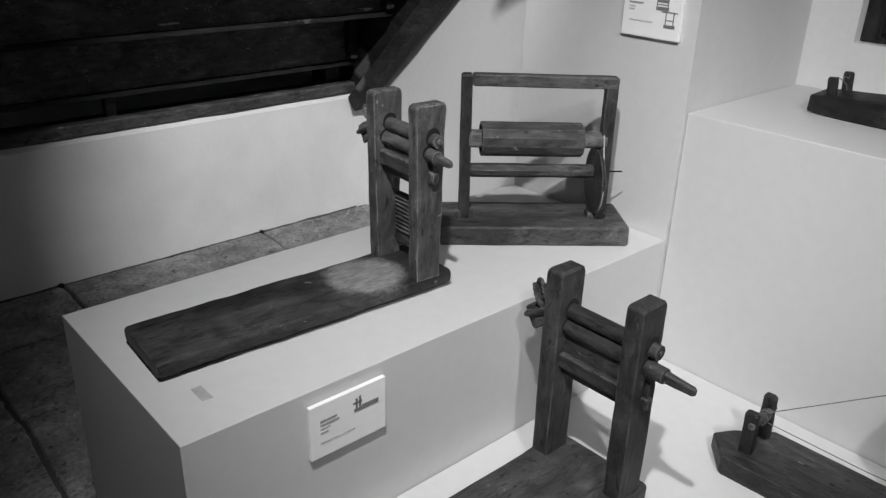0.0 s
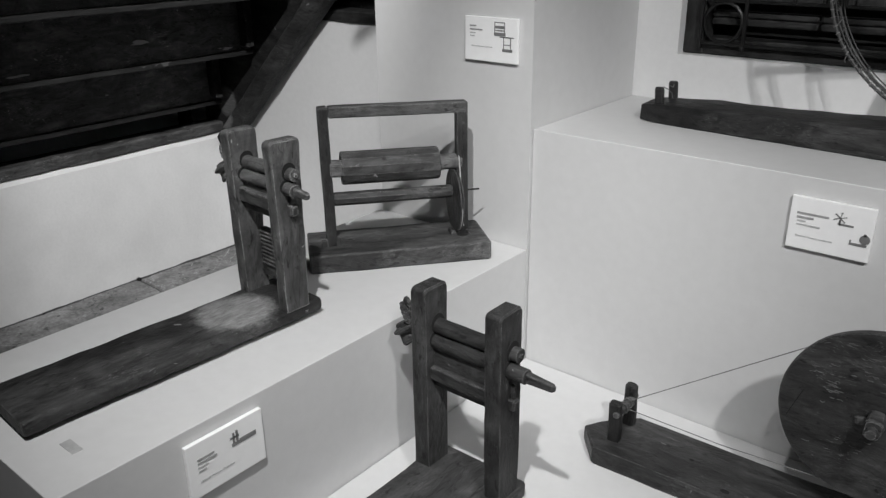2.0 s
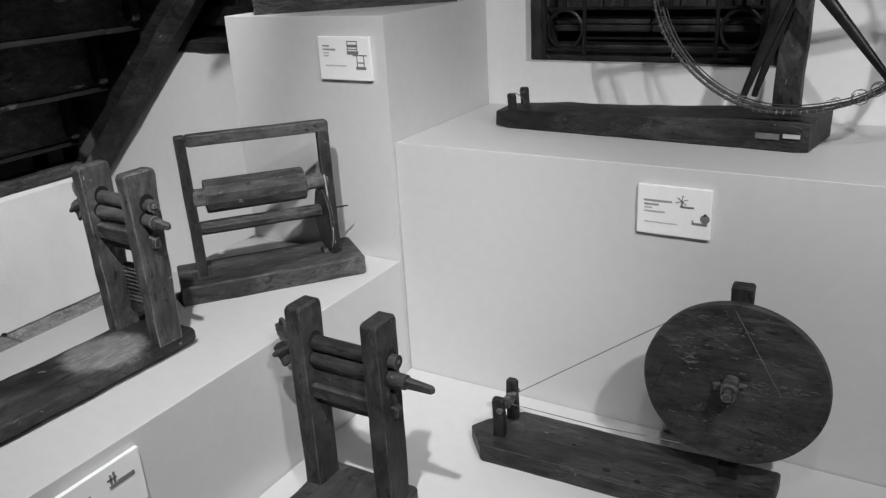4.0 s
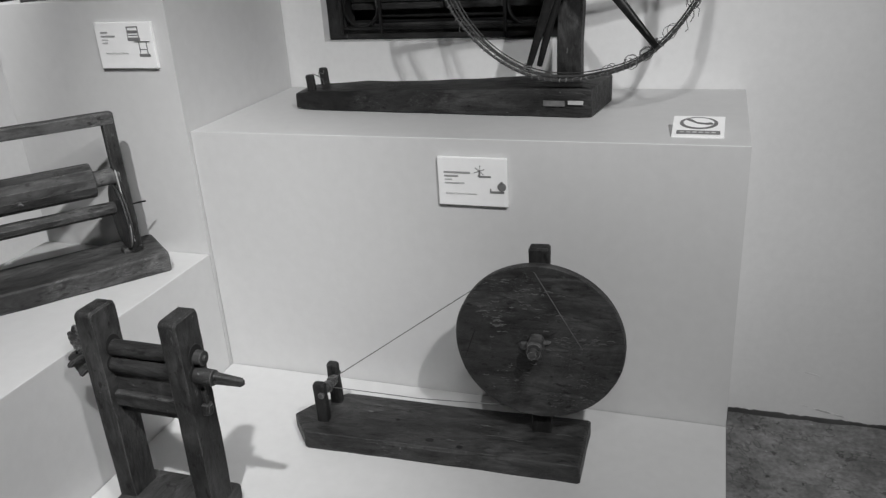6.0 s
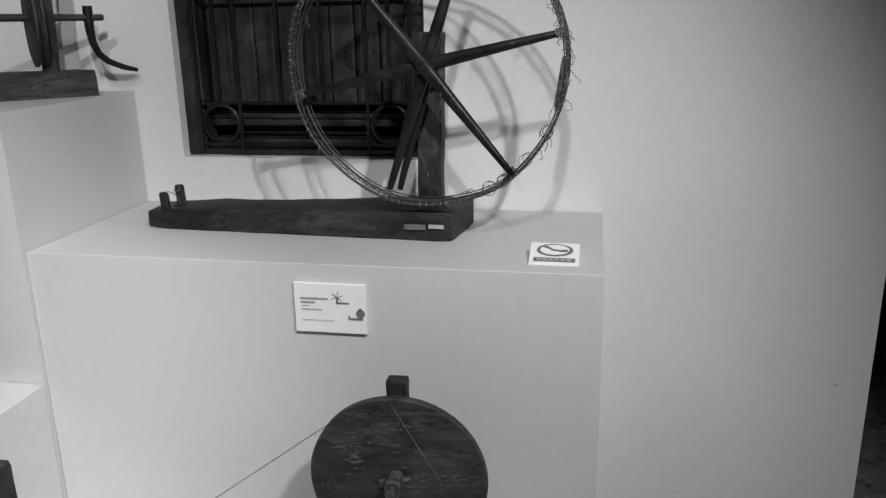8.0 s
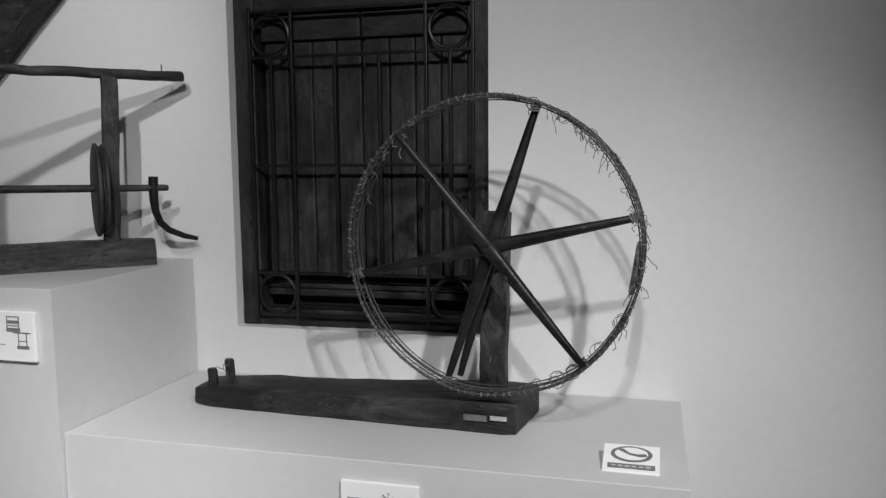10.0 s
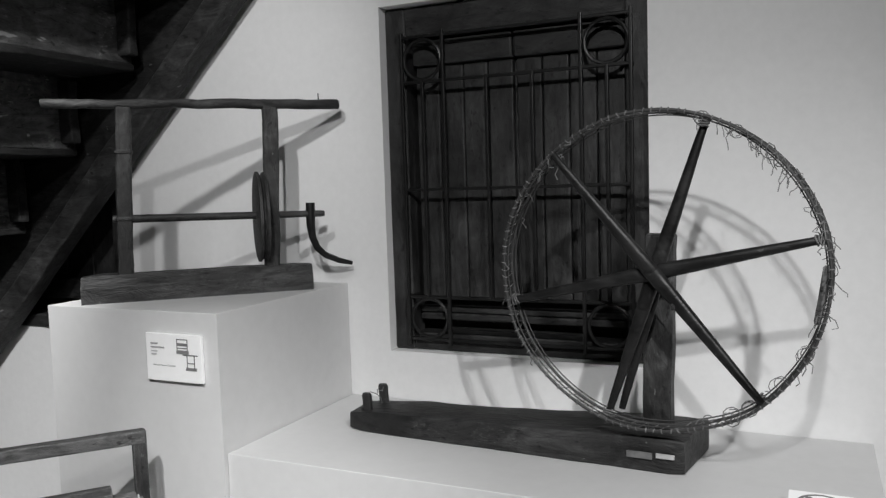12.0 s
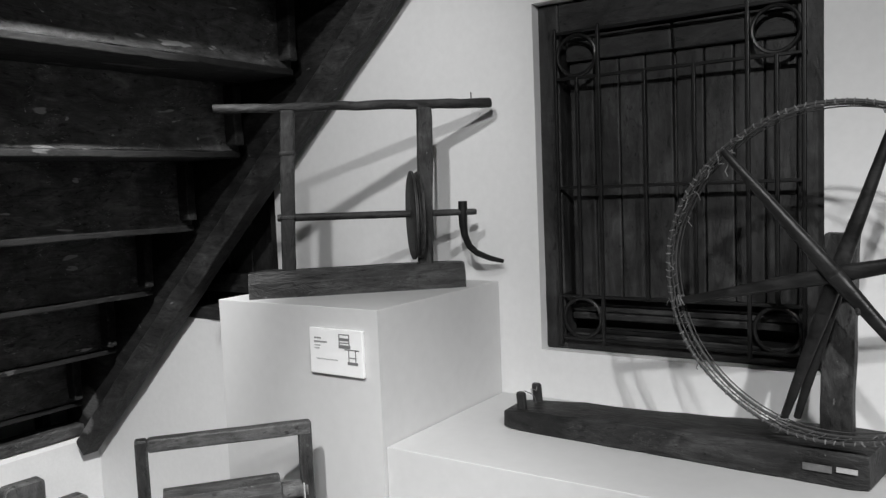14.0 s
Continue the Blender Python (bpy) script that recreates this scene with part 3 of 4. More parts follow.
        for k in range(9):
            z = za + 0.04 + (zb - za - 0.05) * k / 8
            part("rib", plank((-half + th / 2, 0.022, z), (half - th / 2, 0.022, z), 0.006, 0.006, 0.002, 3, 0.0005), m_x, b)
    return g


gin((-1.398, 0.968, Z1), -2.5, 0.092, 0.735, 0.080, 0.222, 0.052, 0.522, 0.074, 0.094, 0.036, 0.430, 0.394, 0.0190, 0.345, (0.09, 0.235), 0.088,
    (M_GIN_PATCH, M_GIN_X, M_GIN_Z), "worn wooden cotton gin on a long dark rubbed foot board")
gin((-0.826, 1.114, Z2), 0, 0.119, 0.80, 0.075, 0.300, 0.050, 0.590, 0.084, 0.090, 0.048, 0.474, 0.433, 0.0215, 0.344, None, 0.132,
    (M_GIN_BASE, M_GIN2_X, M_GIN2_Z), "dark wooden cotton gin with carved screws on the low plinth")

# ---- reel with a drum, in a standing frame ----
reel = thing("drum_reel", (-1.512, 1.2025, Z1), 51.0, "brown wooden drum reel in a frame on a thick block base", "reel")
bm = plank((0.0, 0.1125, 0.031), (0.585, 0.1125, 0.031), 0.225, 0.062, 0.008, 14, 0.002, seed=12)
part("base", bm, M_ROLL_X, reel)
FR = Matrix.Translation((0.076, 0.092, 0)) @ Matrix.Rotation(radians(2.0), 4, "Z")
TILT = -0.012


def fr(bm):
    bmesh.ops.transform(bm, matrix=FR, verts=bm.verts[:])
    return bm


part("post", fr(plank((0, 0, 0.055), (-0.004, 0, 0.512), 0.032, 0.036, 0.004, 8, 0.0012, seed=3)), M_ROLL_Z, reel)
part("post", fr(plank((0.436, 0, 0.055), (0.432, 0, 0.497), 0.036, 0.036, 0.004, 8, 0.0012, seed=4)), M_ROLL_Z, reel)
part("top_bar", fr(plank((0.012, 0, 0.495), (0.450, 0, 0.488), 0.038, 0.036, 0.005, 10, 0.0012, seed=5)), M_ROLL_X, reel)
zd = lambda s: 0.315 + TILT * (s - 0.04)
drum_r, facets = 0.0525, 12
rings = []
for s in (0.044, 0.047, 0.200, 0.352, 0.355):
    q = drum_r * (0.97 if s in (0.044, 0.355) else 1)
    rings.append([(s, q * math.cos(2 * math.pi * k / facets + 0.2), zd(s) + q * math.sin(2 * math.pi * k / facets + 0.2)) for k in range(facets)])
bm = bmesh.new()
inner = [[(s, 0.8 * (p[1]), zd(s) + 0.8 * (p[2] - zd(s0))) for p in ring] for ring, s0, s in ((rings[0], 0.044, 0.044), (rings[0], 0.044, 0.062))]
outer = [[bm.verts.new(p) for p in ring] for ring in rings]
for a, b in zip(outer, outer[1:]):
    for k in range(facets):
        bm.faces.new((a[k], a[(k + 1) % facets], b[(k + 1) % facets], b[k]))
hollow = [[bm.verts.new(p) for p in ring] for ring in inner]
for a, b in ((outer[0], hollow[0]), (hollow[0], hollow[1])):
    for k in range(facets):
        bm.faces.new((a[k], a[(k + 1) % facets], b[(k + 1) % facets], b[k]))
bm.faces.new(hollow[1])
bm.faces.new(outer[-1])
drum = part("drum", fr(bm), M_ROLL_X, reel)
part("drum_shaft", fr(plank((0.008, 0, zd(0.0)), (0.060, 0, zd(0.06)), 0.050, 0.050, 0.012, 3, 0.001)), M_PALE_X, reel, "pale wooden shaft")
part("drum_shaft", fr(rod((0.352, 0, zd(0.35)), (0.432, 0, zd(0.43)), 0.026, 0.0245, 14)), M_PALE_X, reel, "pale wooden shaft", smooth=True)
zr = lambda s: 0.215 + TILT * s
part("lower_rod", fr(rod((0.012, 0.002, zr(0.012)), (0.402, 0.002, zr(0.40)), 0.0225, 0.0215, 9)), M_ROLL_X, reel)
dc = (0.412, 0.002, 0.180)
rings = []
for s, q in ((-0.008, 0.098), (-0.006, 0.104), (-0.002, 0.104), (0.0, 0.098), (0.002, 0.104), (0.006, 0.104), (0.008, 0.098)):
    rings.append([(dc[0] + s, dc[1] + q * math.cos(a), dc[2] + q * math.sin(a)) for a in [2 * math.pi * k / 40 for k in range(40)]])
part("pulley", fr(loft(rings)), M_DISC, reel, smooth=True)
part("axle_pin", fr(tube([(0.40, 0.002, zr(0.41)), (0.495, 0.002, zr(0.49))], 0.0028, 6)), M_IRON, reel)
zt = zd(0.44)
loop = []
for k in range(13):
    a = math.pi * k / 12
    loop.append((0.420, -0.0275 * math.cos(a), zt + 0.0275 * math.sin(a)))
for k in range(19):
    a = math.radians(-5) - math.radians(170) * k / 18
    loop.append((0.413, dc[1] + 0.102 * math.cos(a), dc[2] + 0.102 * math.sin(a)))
part("drive_cord", fr(tube(loop, 0.0022, 5, closed=True)), M_PALE_STRING, reel, "pale twine drive cord")
knot = [(0.421, -0.066 + 0.012 * math.sin(k * 2.1), 0.115 + 0.004 * k + 0.008 * math.cos(k * 1.7)) for k in range(9)]
part("cord_knot", fr(tube(knot, 0.002, 5)), M_PALE_STRING, reel, "pale twine knot")
part("foot_wedge", fr(plank((-0.022, -0.016, 0.055), (-0.024, -0.016, 0.090), 0.02, 0.010, 0.003, 3, 0.001)), M_ROLL_Z, reel)
part("foot_wedge", fr(plank((0.022, -0.010, 0.055), (0.022, -0.010, 0.094), 0.012, 0.014, 0.003, 3, 0.001)), M_ROLL_Z, reel)
part("foot_wedge", fr(plank((0.408, 0.0, 0.055), (0.408, 0.0, 0.078), 0.03, 0.05, 0.003, 3, 0.001)), M_ROLL_Z, reel)

# ---- spindle wheel with a solid disc ----
spin = thing("spindle_wheel", (-0.603, 1.442, Z2), 1.9, "dark wooden spindle wheel with a solid plank disc", "spinning wheel")
pts = [(-0.010, -0.011), (0.783, -0.011), (0.786, 0.205), (0.032, 0.205), (-0.052, 0.122), (-0.080, 0.076)]
dense = []
for a, b in zip(pts, pts[1:] + pts[:1]):
    m = max(1, int(math.dist(a, b) / 0.06))
    for k in range(m):
        f = k / m
        p = Vector((a[0] + (b[0] - a[0]) * f, a[1] + (b[1] - a[1]) * f, 0))
        dense.append((p.x + 0.003 * noise.noise(p * 20), p.y + 0.003 * noise.noise(p * 20 + Vector((7, 0, 0)))))
part("base", outline_plate(dense, 0.056, "z", 0, 0.007), M_DISC_BASE, spin)
part("slot", box(0.615, 0.700, 0.050, 0.072, 0.0545, 0.0575, 0.001), M_WINDOW_X, spin, "dark worn slot")
for y, h in ((0.058, 0.128), (0.158, 0.135)):
    part("spindle_post", plank((0.022, y, 0.05), (0.022, y, 0.055 + h), 0.036, 0.026, 0.008, 8, 0.003, seed=y), M_DISC_Z, spin)
part("spindle", rod((0.030, 0.04, 0.148), (0.030, 0.175, 0.150), 0.010, 0.009, 10), M_ROLL_X, spin, smooth=True)
part("spindle_collar", rod((0.030, 0.085, 0.149), (0.030, 0.100, 0.149), 0.017, 0.017, 12), M_ROLL_X, spin, smooth=True)
part("spindle_collar", rod((0.030, 0.118, 0.149), (0.030, 0.130, 0.149), 0.016, 0.016, 12), M_ROLL_X, spin, smooth=True)
px = 0.655
part("wheel_post", plank((px + 0.004, 0.140, 0.05), (px + 0.002, 0.140, 0.615), 0.053, 0.036, 0.005, 12, 0.002, side=(1, 0, 0), seed=21), M_DISC_Z, spin)
DC, DR = (0.658, 0.108, 0.352), 0.2265
rings = []
for y, q in ((0.098, 0.992), (0.101, 1.0), (0.118, 1.0), (0.122, 0.992)):
    ring = []
    for k in range(72):
        a = 2 * math.pi * k / 72
        e = DR * q * (1 + 0.006 * noise.noise(Vector((math.cos(a) * 2, math.sin(a) * 2, 1))))
        ring.append((DC[0] + e * math.cos(a), y, DC[2] + e * math.sin(a)))
    rings.append(ring)
disc = part("disc", loft(rings), M_DISC, spin)
for (xa, za), (xb, zb), w in (((-0.008, 0.208), (0.115, -0.005), 0.0022), ((-0.200, -0.055), (-0.170, 0.03), 0.003)):
    part("plank_seam", plank((DC[0] + xa, 0.0975, DC[2] + za), (DC[0] + xb, 0.0975, DC[2] + zb), 0.0025, w, 0.001, 6, 0.0006), M_SCRATCH if xa > -0.1 else M_SLOT, disc)
rng = random.Random(12)
bm = bmesh.new()
for cx, cz, sx, sz, count in ((-0.015, 0.150, 0.045, 0.018, 16), (-0.110, 0.060, 0.020, 0.040, 22), (-0.030, 0.105, 0.040, 0.012, 8), (0.140, 0.020, 0.045, 0.014, 16), (0.050, 0.018, 0.030, 0.012, 8), (-0.060, -0.090, 0.060, 0.050, 8), (0.060, 0.080, 0.070, 0.060, 7)):
    for k in range(count):
        x, z, w = cx + rng.gauss(0, sx * 0.6), cz + rng.gauss(0, sz * 0.6), rng.uniform(0.004, 0.022)
        if math.hypot(x, z) > DR - 0.02:
            continue
        bow = rng.uniform(-0.004, 0.004)
        tube([(DC[0] + x + w * (f - 0.5), 0.0977, DC[2] + z + bow * (1 - 4 * (f - 0.5) ** 2)) for f in (0, 0.33, 0.67, 1)], rng.uniform(0.0005, 0.0016), 4, bm)
tagged(part("chatter_scratching", bm, M_SCRATCH, disc, "pale plane chatter marks"), kind="stuff")
bm = bmesh.new()
for x, y, w in ((0.560, 0.078, 0.10), (0.600, 0.070, 0.06), (0.30, 0.150, 0.05), (0.42, 0.035, 0.03), (0.16, 0.16, 0.04), (0.50, 0.12, 0.03), (0.72, 0.12, 0.05)):
    tube([(x + w * (f - 0.5), y + 0.002 * math.sin(9 * f + x * 30), 0.0558) for f in (0, 0.3, 0.6, 1)], [0.0006, 0.0018, 0.0016, 0.0006], 4, bm)
tagged(part("gouge_wear", bm, M_SCRATCH, spin, "pale gouges in the base"), kind="stuff")
for x, y, r in ((0.36, 0.024, 0.012), (0.45, 0.010, 0.010), (0.24, 0.10, 0.007)):
    ring = [(x + r * (1 + 0.4 * noise.noise(Vector((u, x, 2)))) * math.cos(u), y + 0.7 * r * math.sin(u)) for u in [2 * math.pi * i / 12 for i in range(12)]]
    part("dent", outline_plate(ring, 0.0015, "z", 0.0552, 0.0003), M_SLOT, spin, "dark dent")
part("hub", plank((DC[0] - 0.004, 0.143, DC[2] + 0.005), (DC[0] - 0.004, 0.044, DC[2] + 0.006), (0.040, 0.040), (0.046, 0.050), 0.013, 6, 0.004, seed=31), M_GIN_X, spin, "rough worn wooden hub")
part("hub_pin", rod((DC[0] - 0.004, 0.024, DC[2] + 0.006), (DC[0] - 0.004, 0.044, DC[2] + 0.006), 0.012, 0.013, 10), M_GIN_X, spin, smooth=True)
part("hub_wedge", plank((DC[0] - 0.048, 0.091, DC[2] - 0.006), (DC[0] + 0.034, 0.091, DC[2] + 0.012), 0.010, (0.024, 0.010), 0.004, 5, 0.002), M_ROLL_X, spin)
top = (DC[0] - 0.125, 0.110, DC[2] + 0.178)
part("drive_cord", tube([(0.030, 0.108, 0.160), top], 0.0013, 5), M_STRING, spin)
low = (DC[0] - 0.06, 0.110, DC[2] - 0.209)
part("drive_cord", tube([(0.030, 0.108, 0.138), ((low[0] + 0.03) / 2, 0.087, 0.147), low], 0.0013, 5), M_STRING, spin)

# ---- great spinning wheel ----
wheel = thing("spinning_wheel", (-0.886, 2.115, Z3), -3.1, "dark wooden spinning wheel with a corded hoop rim", "spinning wheel")
rings = []
for k in range(21):
    s = k / 20
    x, w, h = 1.008 * s, 0.137 + 0.088 * s, 0.062 + 0.030 * s
    tip = 0.006 if k in (0, 20) else 0
    ring = []
    for u, v in section(w / 2 - tip, h / 2 - tip, 0.007):
        p = Vector((x + (0.02 * (u / w) if k == 20 else 0), w / 2 + u, h / 2 + v))
        e = noise.noise_vector(p * 8 + Vector((3, 3, 3))) * 0.006 + noise.noise_vector(p * 25) * 0.0035
        e.z *= 0.4 if v < 0 else 1
        if v < 0:
            e.z = max(e.z, 0)
        ring.append(p + e)
    rings.append(ring)
part("beam", loft(rings), M_WHEEL_X, wheel, smooth=True)
for y, h in ((0.028, 0.056), (0.122, 0.062)):
    part("spindle_post", plank((0.055, y, 0.045), (0.050, y, 0.056 + h), 0.030, 0.020, 0.008, 8, 0.002, seed=y * 9), M_WHEEL_Z, wheel)
part("spindle_wire", tube([(0.053, 0.048, 0.112), (0.066, 0.066, 0.100), (0.058, 0.078, 0.112), (0.066, 0.095, 0.104), (0.054, 0.122, 0.114)], 0.0014, 5), M_STRING, wheel)
part("spindle_wire", tube([(0.058, 0.066, 0.104), (0.075, 0.07, 0.09), (0.078, 0.072, 0.07)], 0.0012, 5), M_STRING, wheel)
HX, HZ = 0.931, 0.507
part("post", plank((HX - 0.024, 0.122, 0.07), (HX - 0.012, 0.122, 0.592), 0.074, 0.048, 0.006, 12, 0.003, side=(1, 0, 0), seed=41), M_WHEEL_Z, wheel)
part("axle", rod((HX, -0.032, HZ), (HX, 0.200, HZ - 0.004), 0.013, 0.013, 12), M_SPOKE, wheel, smooth=True)
part("axle_peg", rod((HX, -0.036, HZ), (HX, -0.028, HZ), 0.006, 0.006, 8), M_FRAME_Z, wheel)
HOOP = (-0.026, 0.028)
for k, (turn, off) in enumerate(((12.5, -0.010), (71.5, 0.004), (130.0, -0.026))):
    a = radians(turn)
    d = Vector((math.cos(a), 0, math.sin(a)))
    c = Vector((HX, off, HZ))
    side = Vector((0, 1, 0)).cross(d)
    bm = plank(c - d * 0.386, c, (0.018, 0.040), (0.015, 0.030), 0.012, 8, 0.0006, side=side, seed=k, end=0.002)
    plank(c, c + d * 0.386, (0.040, 0.018), (0.030, 0.015), 0.012, 8, 0.0006, side=side, seed=k + 5, bm=bm, end=0.002)
    part("spoke", bm, M_SPOKE, wheel, smooth=True)
a = radians(255)
d = Vector((math.cos(a), 0, math.sin(a)))
part("spoke", plank((HX, 0.050, HZ), Vector((HX, 0.040, HZ)) + d * 0.375, (0.038, 0.017), (0.026, 0.014), 0.011, 8, 0.0006, side=Vector((0, 1, 0)).cross(d), seed=17, end=0.002), M_SPOKE, wheel, smooth=True)
RIM = 0.390
rng = random.Random(5)


def rim_point(a, y, r=RIM):
    wob = 0.005 * noise.noise(Vector((math.cos(a) * 2, math.sin(a) * 2, y * 9)))
    return Vector((HX + (r + wob) * math.cos(a), y, HZ + (r + wob) * math.sin(a)))


for y in HOOP:
    part("hoop", tube([rim_point(2 * math.pi * k / 96, y) for k in range(96)], 0.0040, 7, closed=True), M_HOOP, wheel, smooth=True)
    part("hoop", tube([rim_point(2 * math.pi * k / 96, y + 0.007, RIM - 0.008) for k in range(96)], 0.0018, 5, closed=True), M_HOOP, wheel)
pts = []
for k in range(181):
    a = 2 * math.pi * k / 180
    y = HOOP[k % 2] + rng.uniform(-0.004, 0.004)
    pts.append(rim_point(a, y, RIM + rng.uniform(-0.006, 0.004)))
part("rim_lacing", tube(pts, 0.0014, 5), M_STRING, wheel, "zigzag twine lacing")
bm = bmesh.new()
for k in range(120):
    a = 2 * math.pi * k / 120 + rng.uniform(-0.008, 0.008)
    c, out, tan = rim_point(a, HOOP[0]), Vector((math.cos(a), 0, math.sin(a))), Vector((-math.sin(a), 0, math.cos(a)))
    slant = rng.uniform(-0.003, 0.003)
    tube([c + out * (0.0050 * math.cos(u)) + Vector((0, 0.0050 * math.sin(u), 0)) + tan * (slant * math.cos(u)) for u in [2 * math.pi * i / 8 for i in range(8)]], rng.uniform(0.0012, 0.0021), 4, bm, True)
tagged(part("twine_wrapping", bm, M_STRING, wheel, "pale twine wraps round the hoop"), kind="stuff")
bm = bmesh.new()
for k in range(84):
    a = radians(rng.uniform(4, 78) if k < 60 else rng.uniform(120, 215) if k < 72 else rng.uniform(-40, 0))
    y = rng.choice(HOOP) + rng.uniform(-0.004, 0.004)
    p = rim_point(a, y)
    q = [p + Vector((rng.gauss(0, 0.003), rng.gauss(0, 0.003), rng.gauss(0, 0.003)))]
    for j in range(4):
        q.append(q[-1] + Vector((rng.gauss(0, 0.006), rng.gauss(0, 0.004), -abs(rng.gauss(0.007, 0.006)))))
    tube(q, 0.0013, 4, bm)
tagged(part("frayed_twine", bm, M_STRING, wheel, "frayed twine ends"), kind="stuff")
bm = bmesh.new()
for k in range(26):
    a = radians(rng.uniform(-75, -20)) if k < 17 else radians(rng.uniform(20, 80))
    c = rim_point(a, rng.uniform(*HOOP), RIM - 0.008)
    rr, ph = rng.uniform(0.010, 0.018), rng.uniform(0, 6)
    t1, t2 = Vector((-math.sin(a), 0.2, math.cos(a))), Vector((math.cos(a), rng.uniform(-0.6, 0.6), math.sin(a)))
    tube([c + t1 * (rr * math.cos(ph + u * 0.7) * 1.1) + t2 * rr * math.sin(ph + u * 0.7) for u in range(9)], 0.0013, 4, bm)
tagged(part("curled_twine", bm, M_STRING, wheel, "loose curls of twine"), kind="stuff")
for k in range(6):
    a = radians((12.5, 71.5, 130.0)[k % 3] + 180 * (k // 3))
    d, side = Vector((math.cos(a), 0, math.sin(a))), Vector((-math.sin(a), 0, math.cos(a)))
    bm = bmesh.new()
    for j in range(4):
        c = rim_point(a, -0.010, RIM - 0.022 + 0.007 * j)
        tube([c + side * (0.0125 * math.cos(u)) + Vector((0, 0.010 * math.sin(u), 0)) + d * (0.002 * math.sin(2 * u + j)) for u in [2 * math.pi * i / 12 for i in range(12)]], 0.0020, 5, bm, True)
    part("lashing", bm, M_STRING, wheel, "twine lashing")
part("spool_stick", plank(rim_point(radians(-18), 0.03, RIM - 0.012), rim_point(radians(3), 0.03, RIM - 0.012), 0.016, 0.012, 0.004, 5, 0.001), M_PALE_X, wheel, "bundle of pale cord on the rim")
part("hanging_cord", tube([(HX - 0.245, -0.016, HZ + 0.285), (HX - 0.238, -0.018, HZ + 0.262), (HX - 0.246, -0.018, HZ + 0.245), (HX - 0.240, -0.018, HZ + 0.232)], 0.0016, 5), M_STRING, wheel)
part("spoke_peg", rod((HX + 0.048, -0.030, HZ - 0.072), (HX + 0.052, -0.05, HZ - 0.082), 0.006, 0.005, 8), M_FRAME_Z, wheel)
part("paper_tag", box(0.856, 0.920, -0.0065, -0.0005, 0.036, 0.052, 0.0005), M_INK_DULL, wheel, "dull paper tag")
part("paper_tag", box(0.930, 0.975, -0.0070, -0.0005, 0.042, 0.053, 0.0005), M_TAG, wheel, "small white paper tag")

# ---- crank frame ----
fz = thing("crank_frame", (-1.646, 1.821, Z4), 43.0, "weathered wooden crank frame with a pulley on a heavy beam", "winding frame")
sec = [(0.0, 0.0), (0.112, 0.0), (0.112, 0.066), (0.088, 0.086), (0.030, 0.086), (0.004, 0.052)]
rings = []
for k in range(15):
    s = k / 14
    ring = []
    for y, z in sec:
        p = Vector((0.0 + 0.717 * s, y, z * (1.0 if 0 < k < 14 else 0.95)))
        e = noise.noise_vector(p * 11) * 0.003
        e.z = max(0, e.z) if z == 0 else e.z
        ring.append(p + e)
    rings.append(ring)
part("beam", loft(rings), M_WHEEL_X, fz)
FYL = 0.058
part("post", plank((0.129, FYL, 0.075), (0.151, FYL, 0.610), 0.046, 0.042, 0.008, 14, 0.003, side=(1, 0, 0), seed=51), M_FRAME_Z, fz)
part("post", plank((0.589, FYL, 0.075), (0.605, FYL, 0.608), 0.050, 0.044, 0.008, 14, 0.003, side=(1, 0, 0), seed=52), M_FRAME_Z, fz)
part("top_rail", plank((-0.082, FYL, 0.621), (0.836, FYL, 0.619), 0.036, (0.028, 0.032), 0.012, 26, 0.005, seed=53), M_FRAME_X, fz, smooth=True)
part("nail", rod((0.768, FYL, 0.628), (0.767, FYL, 0.656), 0.0018, 0.0018, 6), M_IRON, fz)
part("axle", rod((0.102, FYL - 0.002, 0.259), (0.771, FYL - 0.002, 0.251), 0.0135, 0.0115, 12), M_FRAME_X, fz, smooth=True)
rings = []
for s, q in ((-0.018, 0.141), (-0.015, 0.150), (-0.007, 0.150), (0.0, 0.138), (0.004, 0.144), (0.008, 0.148), (0.014, 0.148), (0.016, 0.141)):
    rings.append([(0.561 + s, FYL + q * math.cos(a), 0.248 + q * math.sin(a)) for a in [2 * math.pi * k / 48 for k in range(48)]])
part("pulley", loft(rings), M_FRAME_Z, fz, smooth=True)
cr = [(0.725, 0.289), (0.724, 0.250), (0.724, 0.210), (0.728, 0.172), (0.742, 0.135), (0.768, 0.109), (0.816, 0.087), (0.861, 0.075)]
crank = part("crank", tube([(x, FYL, z) for x, z in cr], [0.016, 0.0165, 0.015, 0.013, 0.012, 0.011, 0.010, 0.007], 10), M_SPOKE, fz, smooth=True)
for z in (0.469, 0.259):
    xb = 0.129 + 0.0410 * (z - 0.075)
    part("binding", plank((xb, FYL, z - 0.007), (xb, FYL, z + 0.007), 0.053, 0.049, 0.008, 3, 0.001, side=(1, 0, 0)), M_FRAME_X, fz)

# ---- labels, sign and tape ----


def bars(card, rows, ink_ob_name="text_line"):
    for x0, x1, z, h, mat in rows:
        part(ink_ob_name, box(x0, x1, -0.0016, -0.0002, z - h / 2, z + h / 2, 0), mat, card)


